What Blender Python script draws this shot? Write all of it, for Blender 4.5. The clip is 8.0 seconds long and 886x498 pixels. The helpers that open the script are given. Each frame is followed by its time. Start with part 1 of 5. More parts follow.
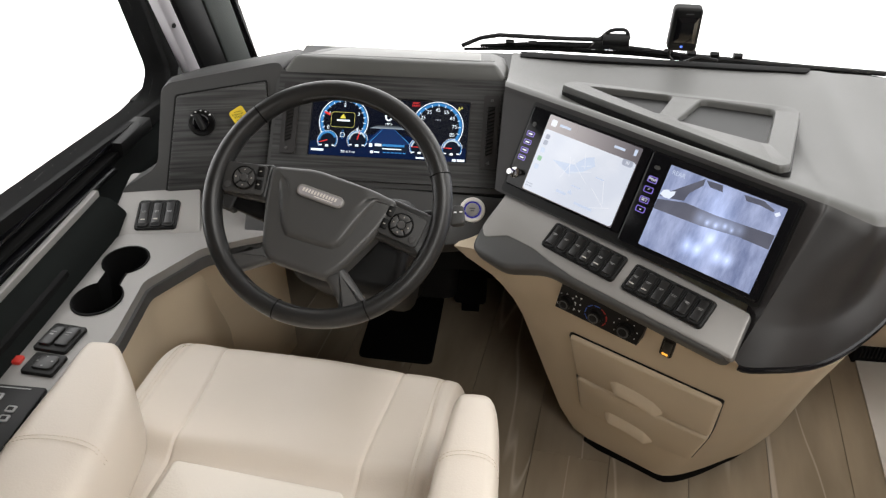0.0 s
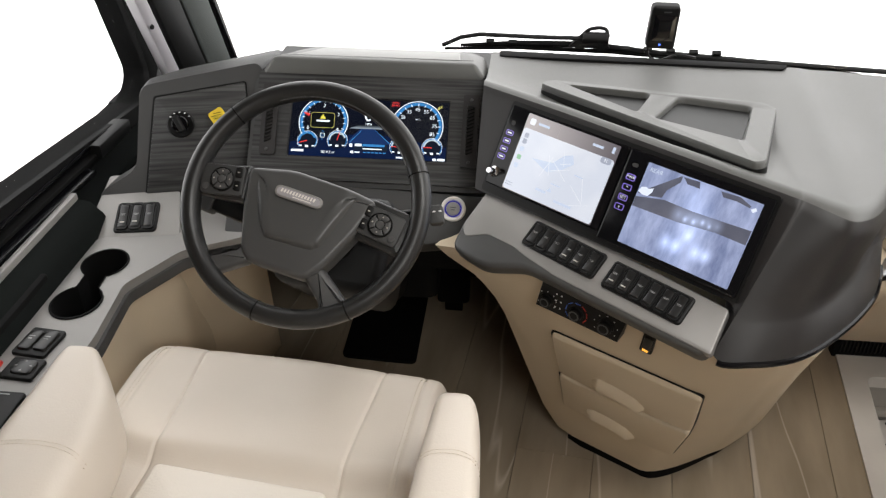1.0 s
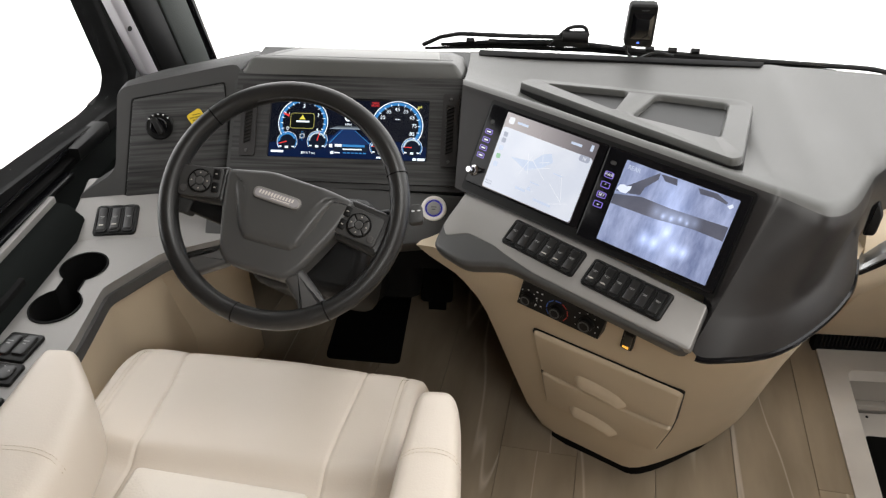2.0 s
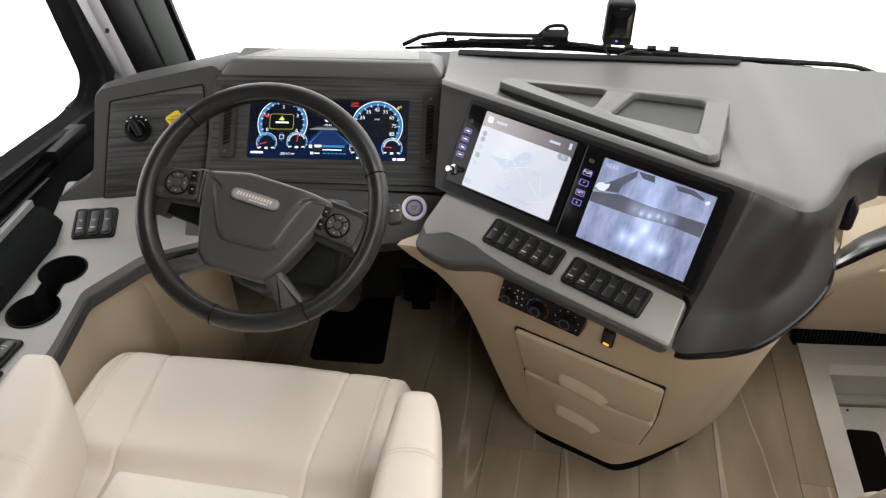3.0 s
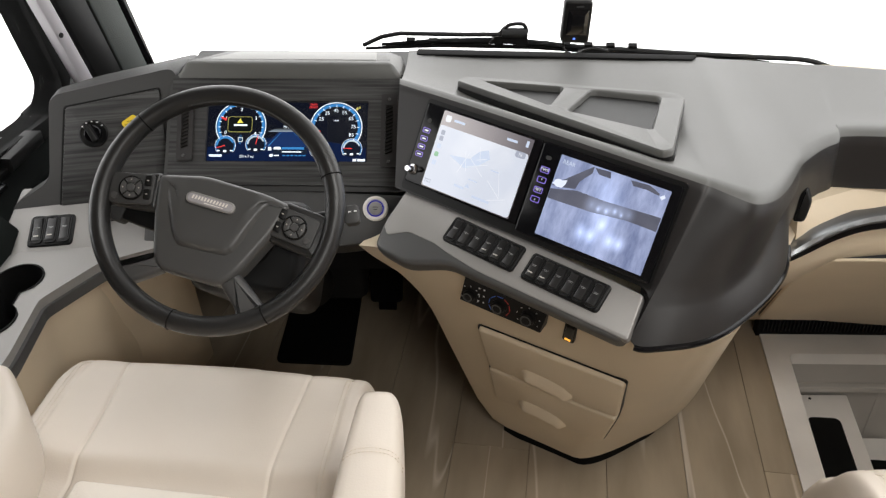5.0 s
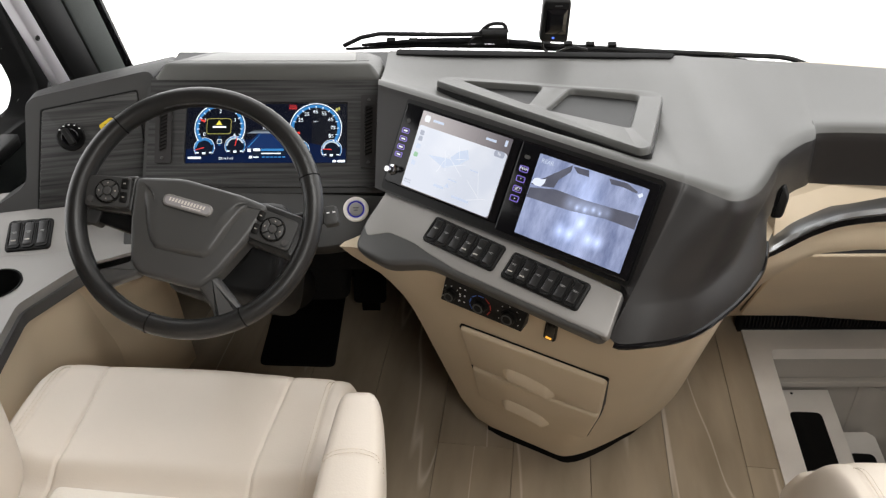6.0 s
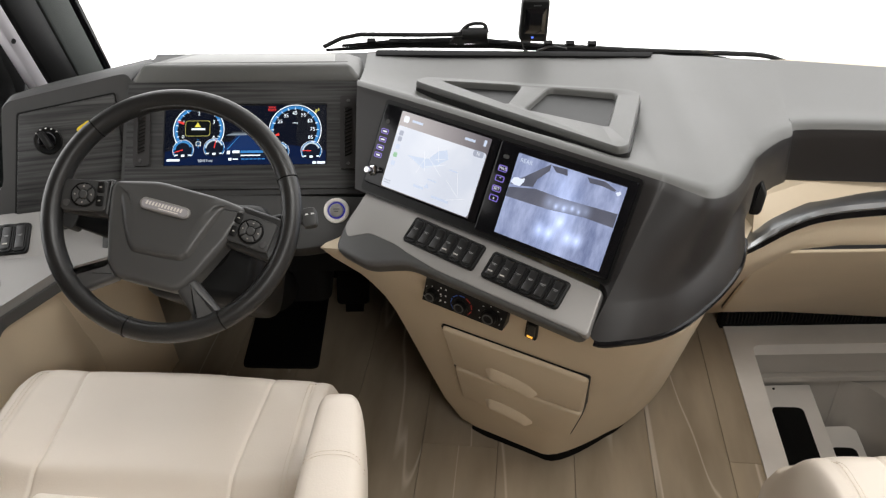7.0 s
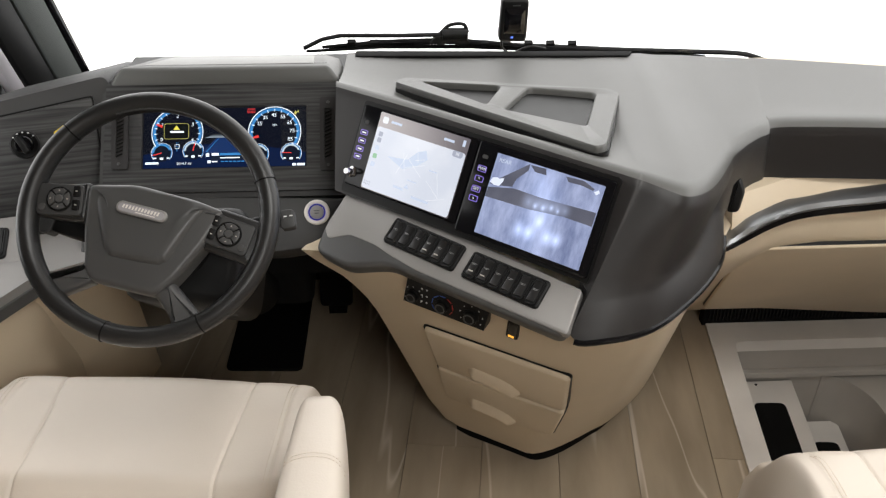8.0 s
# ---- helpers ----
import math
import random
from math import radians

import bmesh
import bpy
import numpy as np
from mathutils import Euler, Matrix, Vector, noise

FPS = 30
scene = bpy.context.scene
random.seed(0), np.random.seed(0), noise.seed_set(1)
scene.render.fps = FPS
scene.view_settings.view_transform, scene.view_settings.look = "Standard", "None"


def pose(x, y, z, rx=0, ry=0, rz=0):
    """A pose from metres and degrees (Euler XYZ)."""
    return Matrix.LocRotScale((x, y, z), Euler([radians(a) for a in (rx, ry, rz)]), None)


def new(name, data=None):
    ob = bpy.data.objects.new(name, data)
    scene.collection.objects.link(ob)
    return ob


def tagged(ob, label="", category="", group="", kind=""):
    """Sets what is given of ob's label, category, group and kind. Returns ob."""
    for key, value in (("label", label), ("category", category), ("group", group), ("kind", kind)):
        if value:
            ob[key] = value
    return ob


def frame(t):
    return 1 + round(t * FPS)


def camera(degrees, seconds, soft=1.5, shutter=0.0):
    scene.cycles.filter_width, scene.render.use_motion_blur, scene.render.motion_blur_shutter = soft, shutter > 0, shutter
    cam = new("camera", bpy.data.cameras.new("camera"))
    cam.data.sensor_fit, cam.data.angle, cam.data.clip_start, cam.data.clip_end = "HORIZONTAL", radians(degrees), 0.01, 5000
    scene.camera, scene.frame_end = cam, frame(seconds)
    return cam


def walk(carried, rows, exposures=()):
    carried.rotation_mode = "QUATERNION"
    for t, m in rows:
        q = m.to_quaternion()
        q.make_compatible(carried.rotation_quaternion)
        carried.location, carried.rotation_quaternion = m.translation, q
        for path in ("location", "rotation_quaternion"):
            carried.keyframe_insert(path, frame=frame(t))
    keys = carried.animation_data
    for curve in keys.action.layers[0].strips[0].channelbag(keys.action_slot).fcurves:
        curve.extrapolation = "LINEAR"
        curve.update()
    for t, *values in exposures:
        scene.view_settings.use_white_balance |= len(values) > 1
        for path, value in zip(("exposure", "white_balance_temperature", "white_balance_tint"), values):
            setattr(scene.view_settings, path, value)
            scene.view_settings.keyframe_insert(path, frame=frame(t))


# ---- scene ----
cam = camera(56.0, 8.0, soft=1.3)
ROWS = [
    (0.0, 0.0001, -0.0001, 1.7616, 56.630, -0.025, 6.737),
    (0.5, 0.0055, -0.0006, 1.7621, 56.615, -0.024, 6.162),
    (1.0, 0.0109, -0.0012, 1.7624, 56.600, -0.022, 5.585),
    (1.5, 0.0163, -0.0018, 1.7628, 56.587, -0.019, 5.006),
    (3.0, 0.0328, -0.0036, 1.7638, 56.556, -0.008, 3.267),
    (3.5, 0.0383, -0.0041, 1.7640, 56.549, -0.003, 2.687),
    (4.0, 0.0439, -0.0047, 1.7642, 56.543, 0.002, 2.108),
    (4.5, 0.0494, -0.0052, 1.7645, 56.539, 0.007, 1.529),
    (6.0, 0.0662, -0.0065, 1.7651, 56.539, 0.022, -0.199),
    (6.5, 0.0719, -0.0067, 1.7653, 56.543, 0.027, -0.771),
    (7.0, 0.0775, -0.0071, 1.7654, 56.550, 0.032, -1.341),
    (7.5, 0.0833, -0.0072, 1.7657, 56.558, 0.037, -1.908),
    (8.0, 0.0889, -0.0074, 1.7659, 56.569, 0.041, -2.471),
]
walk(cam, [(t, pose(x, y, z, rx, ry, rz)) for t, x, y, z, rx, ry, rz in ROWS])

# ---- world and lights ----
world = bpy.data.worlds.new("white_studio")
scene.world = world
world.use_nodes = True
bg = world.node_tree.nodes["Background"]
bg.inputs["Color"].default_value = (1.0, 0.99, 0.98, 1)
bg.inputs["Strength"].default_value = 2.6


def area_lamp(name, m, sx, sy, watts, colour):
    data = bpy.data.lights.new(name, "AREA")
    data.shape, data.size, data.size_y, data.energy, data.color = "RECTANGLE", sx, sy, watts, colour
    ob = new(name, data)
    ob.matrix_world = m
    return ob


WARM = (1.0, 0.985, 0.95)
# Unseen ceiling lamps, assumed and placed to brighten the cab from above and behind.
area_lamp("unseen_ceiling_lamp", pose(0.84, 0.54, 2.448), 1.2, 0.6, 22, WARM)
area_lamp("unseen_ceiling_lamp", pose(0.84, -1.08, 2.448), 1.2, 0.6, 35, WARM)

# ---- materials ----
def mat(name, base, rough=0.5, metal=0.0, var=0.08, scale=6.0, grain=900.0, bump=0.04, stretch=(1, 1, 1), coat=0.0, emit=0.0, spec=0.5):
    """A principled surface with broad tone variation, fine grain relief and uneven gloss."""
    m = bpy.data.materials.new(name)
    m.use_nodes = True
    nt = m.node_tree
    p = nt.nodes["Principled BSDF"]
    p.inputs["Metallic"].default_value = metal
    p.inputs["Coat Weight"].default_value = coat
    p.inputs["Specular IOR Level"].default_value = spec
    tc = nt.nodes.new("ShaderNodeTexCoord")
    mp = nt.nodes.new("ShaderNodeMapping")
    mp.inputs["Scale"].default_value = stretch
    nt.links.new(tc.outputs["Object"], mp.inputs["Vector"])
    broad = nt.nodes.new("ShaderNodeTexNoise")
    broad.inputs["Scale"].default_value, broad.inputs["Detail"].default_value = scale, 5
    fine = nt.nodes.new("ShaderNodeTexNoise")
    fine.inputs["Scale"].default_value, fine.inputs["Detail"].default_value = grain, 2
    for n in (broad, fine):
        nt.links.new(mp.outputs["Vector"], n.inputs["Vector"])
    ramp = nt.nodes.new("ShaderNodeValToRGB")
    ramp.color_ramp.elements[0].position, ramp.color_ramp.elements[1].position = 0.3, 0.7
    ramp.color_ramp.elements[0].color = (*[c * (1 - var) for c in base], 1)
    ramp.color_ramp.elements[1].color = (*[min(1, c * (1 + var)) for c in base], 1)
    nt.links.new(broad.outputs["Fac"], ramp.inputs["Fac"])
    nt.links.new(ramp.outputs["Color"], p.inputs["Base Color"])
    rr = nt.nodes.new("ShaderNodeMapRange")
    rr.inputs["To Min"].default_value, rr.inputs["To Max"].default_value = max(0.02, rough - 0.07), min(1, rough + 0.07)
    nt.links.new(broad.outputs["Fac"], rr.inputs["Value"])
    nt.links.new(rr.outputs["Result"], p.inputs["Roughness"])
    if bump:
        b = nt.nodes.new("ShaderNodeBump")
        b.inputs["Strength"].default_value, b.inputs["Distance"].default_value = bump, 0.002
        nt.links.new(fine.outputs["Fac"], b.inputs["Height"])
        nt.links.new(b.outputs["Normal"], p.inputs["Normal"])
    if emit:
        p.inputs["Emission Color"].default_value = (*base, 1)
        p.inputs["Emission Strength"].default_value = emit
    return m


def glow(name, colour, strength=1.0):
    """A lit display surface."""
    m = mat(name, [c * 0.05 for c in colour], 0.2, bump=0, var=0)
    p = m.node_tree.nodes["Principled BSDF"]
    p.inputs["Emission Color"].default_value = (*colour, 1)
    p.inputs["Emission Strength"].default_value = strength
    return m


DASH = mat("dash_soft_plastic", (0.088, 0.088, 0.083), 0.42, var=0.07, grain=1400, bump=0.10, spec=0.6)
# Light grey hood pad, paled further to stand for windshield reflection.
DASH_TOP = mat("sheen_paled_plastic", (0.27, 0.27, 0.26), 0.42, var=0.06, grain=1400, bump=0.12)
# Charcoal plastic for vents; on the dash face partly shade put into colour.
FASCIA = mat("charcoal_shaded_plastic", (0.0175, 0.0158, 0.0156), 0.46, var=0.07, grain=1400, bump=0.10, spec=0.45)
POD = mat("dark_grey_plastic", (0.050, 0.050, 0.0495), 0.5, var=0.05, grain=1400, bump=0.1, spec=0.3)
BLACK = mat("black_plastic", (0.006, 0.006, 0.006), 0.45, var=0.1, spec=0.25)
RUBBER = mat("black_rubber", (0.005, 0.005, 0.005), 0.7, var=0.1, spec=0.12)
GLOSS_ROCKER = mat("satin_black_rocker", (0.012, 0.012, 0.012), 0.30, var=0.1, spec=0.5, bump=0.03)
GLOSS_BLACK = mat("gloss_black", (0.005, 0.005, 0.006), 0.16, bump=0, spec=0.25)
LEATHER_BLACK = mat("black_leather", (0.019, 0.019, 0.0188), 0.34, grain=700, bump=0.15, spec=0.45)
SILVER = mat("silver_grey_paint", (0.27, 0.26, 0.25), 0.45, metal=0.25, var=0.05, grain=1800, bump=0.06)
GREY_PLASTIC = mat("mid_grey_plastic", (0.070, 0.070, 0.0695), 0.33, var=0.05, grain=1200, bump=0.06)
CREAM = mat("cream_plastic", (0.70, 0.585, 0.43), 0.45, var=0.04, grain=900, bump=0.06)
LEATHER = mat("cream_leather", (0.655, 0.585, 0.505), 0.42, var=0.03, scale=5, grain=420, bump=0.12)
LEATHER_PALE = mat("pale_leather_insert", (0.80, 0.74, 0.66), 0.45, var=0.03, scale=5, grain=260, bump=0.3)
STITCH = mat("cream_thread", (0.66, 0.58, 0.48), 0.7, bump=0)
WOOD = mat("dark_brushed_wood", (0.040, 0.040, 0.0395), 0.38, var=0.7, scale=16, grain=300, bump=0.2, stretch=(0.35, 12, 12), spec=0.3)
BRUSHED = mat("brushed_grey_metal", (0.34, 0.35, 0.36), 0.42, metal=1.0, bump=0)
CHROME = mat("chrome", (0.75, 0.75, 0.76), 0.16, metal=1.0, bump=0)
STEEL = mat("grey_pillar_paint", (0.36, 0.345, 0.36), 0.5, var=0.05)
TRIM = mat("pillar_trim", (0.009, 0.0105, 0.010), 0.9, spec=0.06, var=0.08, grain=1000, bump=0.15)
PILLAR = mat("pillar_cover", (0.070, 0.077, 0.074), 0.6, spec=0.3, var=0.08, grain=1000, bump=0.15)
MARBLE = mat("white_marble_look", (0.78, 0.74, 0.69), 0.4, var=0.1, scale=4, bump=0.02)
WELL = mat("grey_step_well", (0.44, 0.41, 0.37), 0.5, var=0.06)
LEGEND = mat("grey_legend", (0.30, 0.30, 0.30), 0.5, bump=0)
WHITE = mat("white_legend", (0.75, 0.75, 0.75), 0.5, bump=0)
YELLOW = mat("yellow_tag", (0.80, 0.58, 0.03), 0.5, bump=0)
RED = mat("red_switch", (0.5, 0.03, 0.02), 0.4, bump=0)
BLUE = mat("blue_legend", (0.05, 0.15, 0.6), 0.5, bump=0)
# Dark tone for unseen walls and ceiling, chosen to cut bounced light.
WALL = mat("dark_unseen_wall", (0.14, 0.10, 0.07), 0.6, var=0.04)


# ---- mesh helpers ----
# The plan below fits the camera's view, with a wheel 0.335 m across; GROW scales it to a judged size.
GROW = 1.2


def V(*a):
    return Vector(a)


def thing(name, label, category, group="", kind="", at=(0, 0, 0)):
    ob = new(name)
    ob.empty_display_size = 0.05
    ob.location = at
    return tagged(ob, label, category, group, kind)


def part(name, bm, material, parent, label="", smooth=True, m=None):
    """Links a bmesh, in world places or in the pose m, as one mesh under parent."""
    bm.normal_update()
    me = bpy.data.meshes.new(name)
    bm.to_mesh(me)
    bm.free()
    me.materials.append(material)
    ob = new(name, me)
    if smooth:
        me.polygons.foreach_set("use_smooth", [True] * len(me.polygons))
        me.set_sharp_from_angle(angle=radians(38))
    place = Matrix.Scale(GROW, 4) @ (m if m is not None else Matrix())
    if parent is not None:
        top, lift = parent, Matrix()
        while top is not None:
            lift = top.matrix_basis @ lift
            top = top.parent
        ob.parent = parent
        ob.matrix_basis = lift.inverted() @ place
    else:
        ob.matrix_basis = place
    if label:
        ob["label"] = label
    if name in ("stitching", "odometer_bar", "header_bar", "street_label", "message_text", "message_bar", "legend", "bars"):
        ob["kind"] = "stuff"
    return ob


def axes(o, ex, ey):
    """The pose at o whose x runs along ex and whose y lies in the plane of ex and ey."""
    ex, ey = Vector(ex).normalized(), Vector(ey)
    ey = (ey - ex * ey.dot(ex)).normalized()
    ez = ex.cross(ey)
    m = Matrix((ex, ey, ez)).transposed().to_4x4()
    m.translation = o
    return m


def rrect(w, h, r, n=5, cx=0.0, cy=0.0):
    out = []
    for k, (sx, sy) in enumerate(((1, 1), (-1, 1), (-1, -1), (1, -1))):
        for i in range(n + 1):
            a = radians(90 * k + 90 * i / n)
            out.append((cx + sx * (w / 2 - r) + r * math.cos(a), cy + sy * (h / 2 - r) + r * math.sin(a)))
    return out


def soft(poly, r, n=4):
    """A polygon with its corners rounded by about r."""
    out = []
    for i, b in enumerate(poly):
        a, c = Vector(poly[i - 1][:2]), Vector(poly[(i + 1) % len(poly)][:2])
        b = Vector(b[:2])
        k = min(r, (a - b).length * 0.45, (c - b).length * 0.45)
        p, q = b + (a - b).normalized() * k, b + (c - b).normalized() * k
        for j in range(n + 1):
            t = j / n
            out.append(tuple((1 - t) ** 2 * p + 2 * t * (1 - t) * b + t * t * q))
    return out


def slab(poly, z0, z1, edge=0.0, segs=2, bm=None, m=None):
    """A plate of a flat outline from z0 to z1; edge rounds its upper rim."""
    bm = bm or bmesh.new()
    m = m or Matrix()
    c = sum((Vector(p) for p in poly), Vector((0, 0))) / len(poly)
    rings = [(0.0, z0), (0.0, z1 - edge)]
    for k in range(1, segs + 1 if edge else 1):
        a = radians(90 * k / segs)
        rings.append((edge * (1 - math.cos(a)), z1 - edge + edge * math.sin(a)))
    norms = []
    for i, p in enumerate(poly):
        a, b = Vector(poly[i - 1]), Vector(poly[(i + 1) % len(poly)])
        d = b - a
        norms.append(Vector((-d.y, d.x)).normalized() if d.length > 1e-9 else Vector((0, 0)))
    area = sum(poly[i - 1][0] * p[1] - p[0] * poly[i - 1][1] for i, p in enumerate(poly))
    sign = 1 if area > 0 else -1
    vs = [[bm.verts.new(m @ Vector((p[0] + sign * n.x * off, p[1] + sign * n.y * off, z))) for p, n in zip(poly, norms)] for off, z in rings]
    for a, b in zip(vs, vs[1:]):
        for i in range(len(poly)):
            j = (i + 1) % len(poly)
            f = (a[i], a[j], b[j], b[i])
            bm.faces.new(f if sign > 0 else f[::-1])
    bm.faces.new(vs[-1] if sign > 0 else vs[-1][::-1])
    bm.faces.new(vs[0][::-1] if sign > 0 else vs[0])
    return bm


def holed(outer, holes, z0, z1, bm=None, floors=None):
    """A plate with openings: top, outer rim, walls of the openings and, where floors gives a height, their floors."""
    bm = bm or bmesh.new()
    loops = []
    for poly in (outer, *holes):
        top = [bm.verts.new((*p[:2], z1)) for p in poly]
        loops.append(top)
    edges = []
    for top in loops:
        edges += [bm.edges.new((top[i - 1], top[i])) for i in range(len(top))]
    bmesh.ops.triangle_fill(bm, use_beauty=True, use_dissolve=False, edges=edges)
    for k, top in enumerate(loops):
        low = z0 if not k or not floors else floors[k - 1]
        bot = [bm.verts.new((v.co.x, v.co.y, low)) for v in top]
        for i in range(len(top)):
            bm.faces.new((top[i - 1], top[i], bot[i], bot[i - 1]))
        if k and floors:
            bm.faces.new(bot)
    bmesh.ops.recalc_face_normals(bm, faces=bm.faces)
    return bm


def loft(rings, closed=True, caps=True, bm=None):
    bm = bm or bmesh.new()
    vs = [[bm.verts.new(p) for p in ring] for ring in rings]
    n = len(rings[0])
    for a, b in zip(vs, vs[1:]):
        for i in range(n if closed else n - 1):
            j = (i + 1) % n
            bm.faces.new((a[i], a[j], b[j], b[i]))
    if caps and closed:
        bm.faces.new(vs[0][::-1])
        bm.faces.new(vs[-1])
    bmesh.ops.recalc_face_normals(bm, faces=bm.faces)
    return bm


def tube(points, r, n=10, bm=None, closed=False, flat=1.0):
    pts = [Vector(p) for p in points]
    rings = []
    side = None
    for i, p in enumerate(pts):
        a = pts[i - 1] if (i or closed) else p
        b = pts[(i + 1) % len(pts)] if (i + 1 < len(pts) or closed) else p
        d = (b - a).normalized()
        if side is None:
            side = d.orthogonal().normalized()
        side = (side - d * side.dot(d)).normalized()
        up = d.cross(side)
        rad = r[i] if isinstance(r, (list, tuple)) else r
        rings.append([p + (side * math.cos(2 * math.pi * k / n) + up * math.sin(2 * math.pi * k / n) * flat) * rad for k in range(n)])
    if closed:
        rings.append(rings[0])
    return loft(rings, True, not closed, bm)


def lathe(profile, n=32, bm=None, m=None):
    """Turns (radius, height) pairs about z."""
    m = m or Matrix()
    rings = [[m @ Vector((r * math.cos(2 * math.pi * k / n), r * math.sin(2 * math.pi * k / n), z)) for k in range(n)] for r, z in profile]
    return loft(rings, True, True, bm)


def smooth_path(points, steps=6):
    """Catmull-Rom through points of any size."""
    p = [Vector(q) for q in points]
    p = [p[0] * 2 - p[1]] + p + [p[-1] * 2 - p[-2]]
    out = []
    for a, b, c, d in zip(p, p[1:], p[2:], p[3:]):
        for k in range(steps):
            t = k / steps
            out.append(0.5 * (b * 2 + (c - a) * t + (a * 2 - b * 5 + c * 4 - d) * t * t + (b * 3 - a - c * 3 + d) * t ** 3))
    out.append(p[-2])
    return out


def words(text, size, m):
    """Flat lettering in the built-in font, centred at m, as a bmesh in world places."""
    data = bpy.data.curves.new("lettering", "FONT")
    data.body, data.size, data.align_x, data.align_y = text, size, "CENTER", "CENTER"
    ob = bpy.data.objects.new("lettering", data)
    me = bpy.data.meshes.new_from_object(ob)
    bm = bmesh.new()
    bm.from_mesh(me)
    bm.transform(m)
    bpy.data.objects.remove(ob)
    bpy.data.curves.remove(data)
    bpy.data.meshes.remove(me)
    return bm


def flat(polys, z=0.0, bm=None):
    bm = bm or bmesh.new()
    for poly in polys:
        bm.faces.new([bm.verts.new((*p[:2], z)) for p in poly])
    return bm


def box(cx, cy, w, h):
    return [(cx - w / 2, cy - h / 2), (cx + w / 2, cy - h / 2), (cx + w / 2, cy + h / 2), (cx - w / 2, cy + h / 2)]


def lerp(a, b, t):
    return Vector(a) * (1 - t) + Vector(b) * t


# Poses of the main faces of the dash.
CL = axes((-0.265, 1.404, 0.798), (1, 0, 0), (0, 0.682, 0.732))
SC = axes((0.162, 1.130, 0.842), (0.785, -0.62, 0), (0.303, 0.384, 0.872))
SW = axes((0.185, 1.034, 0.747), (0.785, -0.62, 0), (0.516, 0.653, 0.555))
FR = axes((0.133, 1.088, 0.666), (0.854, -0.52, 0), (-0.221, -0.363, 0.905))
LP = axes((-0.62, 1.42, 0.80), (0.978, 0.21, 0), (-0.092, 0.429, 0.898))
WH = axes((-0.264, 0.926, 0.916), (1, 0, 0), (0, math.cos(radians(47)), math.sin(radians(47))))

# ---- structure ----
floor = thing("floor", "brown grey stone-look plank floor of the driver's cab", "floor", kind="structure")
part("subfloor", slab([(-1.0, -2.0), (1.5, -2.0), (1.5, 0.82), (0.80, 0.82), (0.90, 1.82), (1.5, 1.82), (1.5, 2.1), (-1.0, 2.1)], -0.05, -0.004), mat("brown_grout", (0.22, 0.18, 0.14), 0.8), floor, smooth=False)


def wall(name, label, poly, z0, z1, material, m=None):
    w = part(name, slab(poly, z0, z1), material, None, smooth=False, m=m)
    return tagged(w, label, "wall", kind="structure")


wall("wall_rear", "plain brown wall closing the rear of the coach", box(0.25, -2.05, 2.6, 0.08), 0, 2.1, WALL)
# Unseen right wall, kept short and low to let daylight into the step well.
wall("wall_right", "plain brown side wall of the coach", box(1.54, -0.60, 0.08, 2.9), 0, 2.1, WALL)
wall("wall_right_low", "plain low brown side wall, unseen and left open above for light", box(1.54, 1.49, 0.08, 1.26), 0, 0.62, WALL)
# Unseen plate added to keep windshield light out of the footwell.
wall("cowl", "unseen black plate blocking light behind the dash", [(-1.0, 1.63), (1.5, 1.45), (1.5, 2.08), (-1.0, 2.08)], 0.60, 0.635, RUBBER)
# Unseen left wall, run forward to keep light off the side console.
wall("wall_left", "plain brown side wall behind the driver", box(-0.94, -0.70, 0.08, 2.64), 0, 2.1, WALL)
tagged(part("ceiling", slab([(-1.08, -2.09), (1.58, -2.09), (1.58, 1.52), (-1.08, 1.52)], 2.1, 2.16), WALL, None, smooth=False), "plain dark unseen coach ceiling", "ceiling", kind="structure")
# Frames added around the assumed, unseen ceiling lamps.
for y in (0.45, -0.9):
    lamp = thing("unseen_ceiling_light", "slim rectangular frame added around an unseen ceiling lamp", "ceiling light", "lights along the coach ceiling")
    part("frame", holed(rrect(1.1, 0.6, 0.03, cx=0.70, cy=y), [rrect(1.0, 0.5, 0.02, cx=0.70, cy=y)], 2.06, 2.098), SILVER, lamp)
wall("firewall", "black front bulkhead below the windshield", box(0.25, 2.10, 2.6, 0.06), -0.05, 0.64, RUBBER)

# Side wall under the driver's window, window frame, sill rails and pillars.
side = thing("wall_west", "dark side panel below the driver's window", "wall", kind="structure")
part("lower_panel", slab([(-0.98, 0.0), (-0.752, 0.0), (-0.752, 1.32), (-0.80, 1.40), (-0.80, 1.78), (-0.98, 1.78)], 0.0, 0.655, 0.01), TRIM, side)
part("ledge", loft([[V(-0.96, y, 0.64), V(-0.746, y, 0.636), V(-0.752, y, 0.665), V(-0.775, y, 0.690), V(-0.86, y, 0.705), V(-0.96, y, 0.705)] for y in (0.0, 0.6, 1.1, 1.24, 1.27)]), TRIM, side, "dark green-grey padded ledge")
part("carpet_strip", slab([(-0.808, 0.0), (-0.796, 0.0), (-0.796, 1.27), (-0.808, 1.27)], 0.690, 0.706, 0.002), SILVER, side, "pale grey edging strip")
part("door_pull", slab(soft([(-0.775, 0.80), (-0.752, 0.80), (-0.752, 1.06), (-0.775, 1.06)], 0.006), 0.665, 0.676, 0.004), RUBBER, side)

# Unseen panel added to stop light leaking into the footwell.
part("light_block_panel", slab([(-0.98, 1.79), (-0.80, 1.79), (-0.72, 2.10), (-0.98, 2.10)], 0.0, 0.655), RUBBER, side)

window = thing("window_1", "driver's side window with black frame and sliding track", "window", kind="structure")


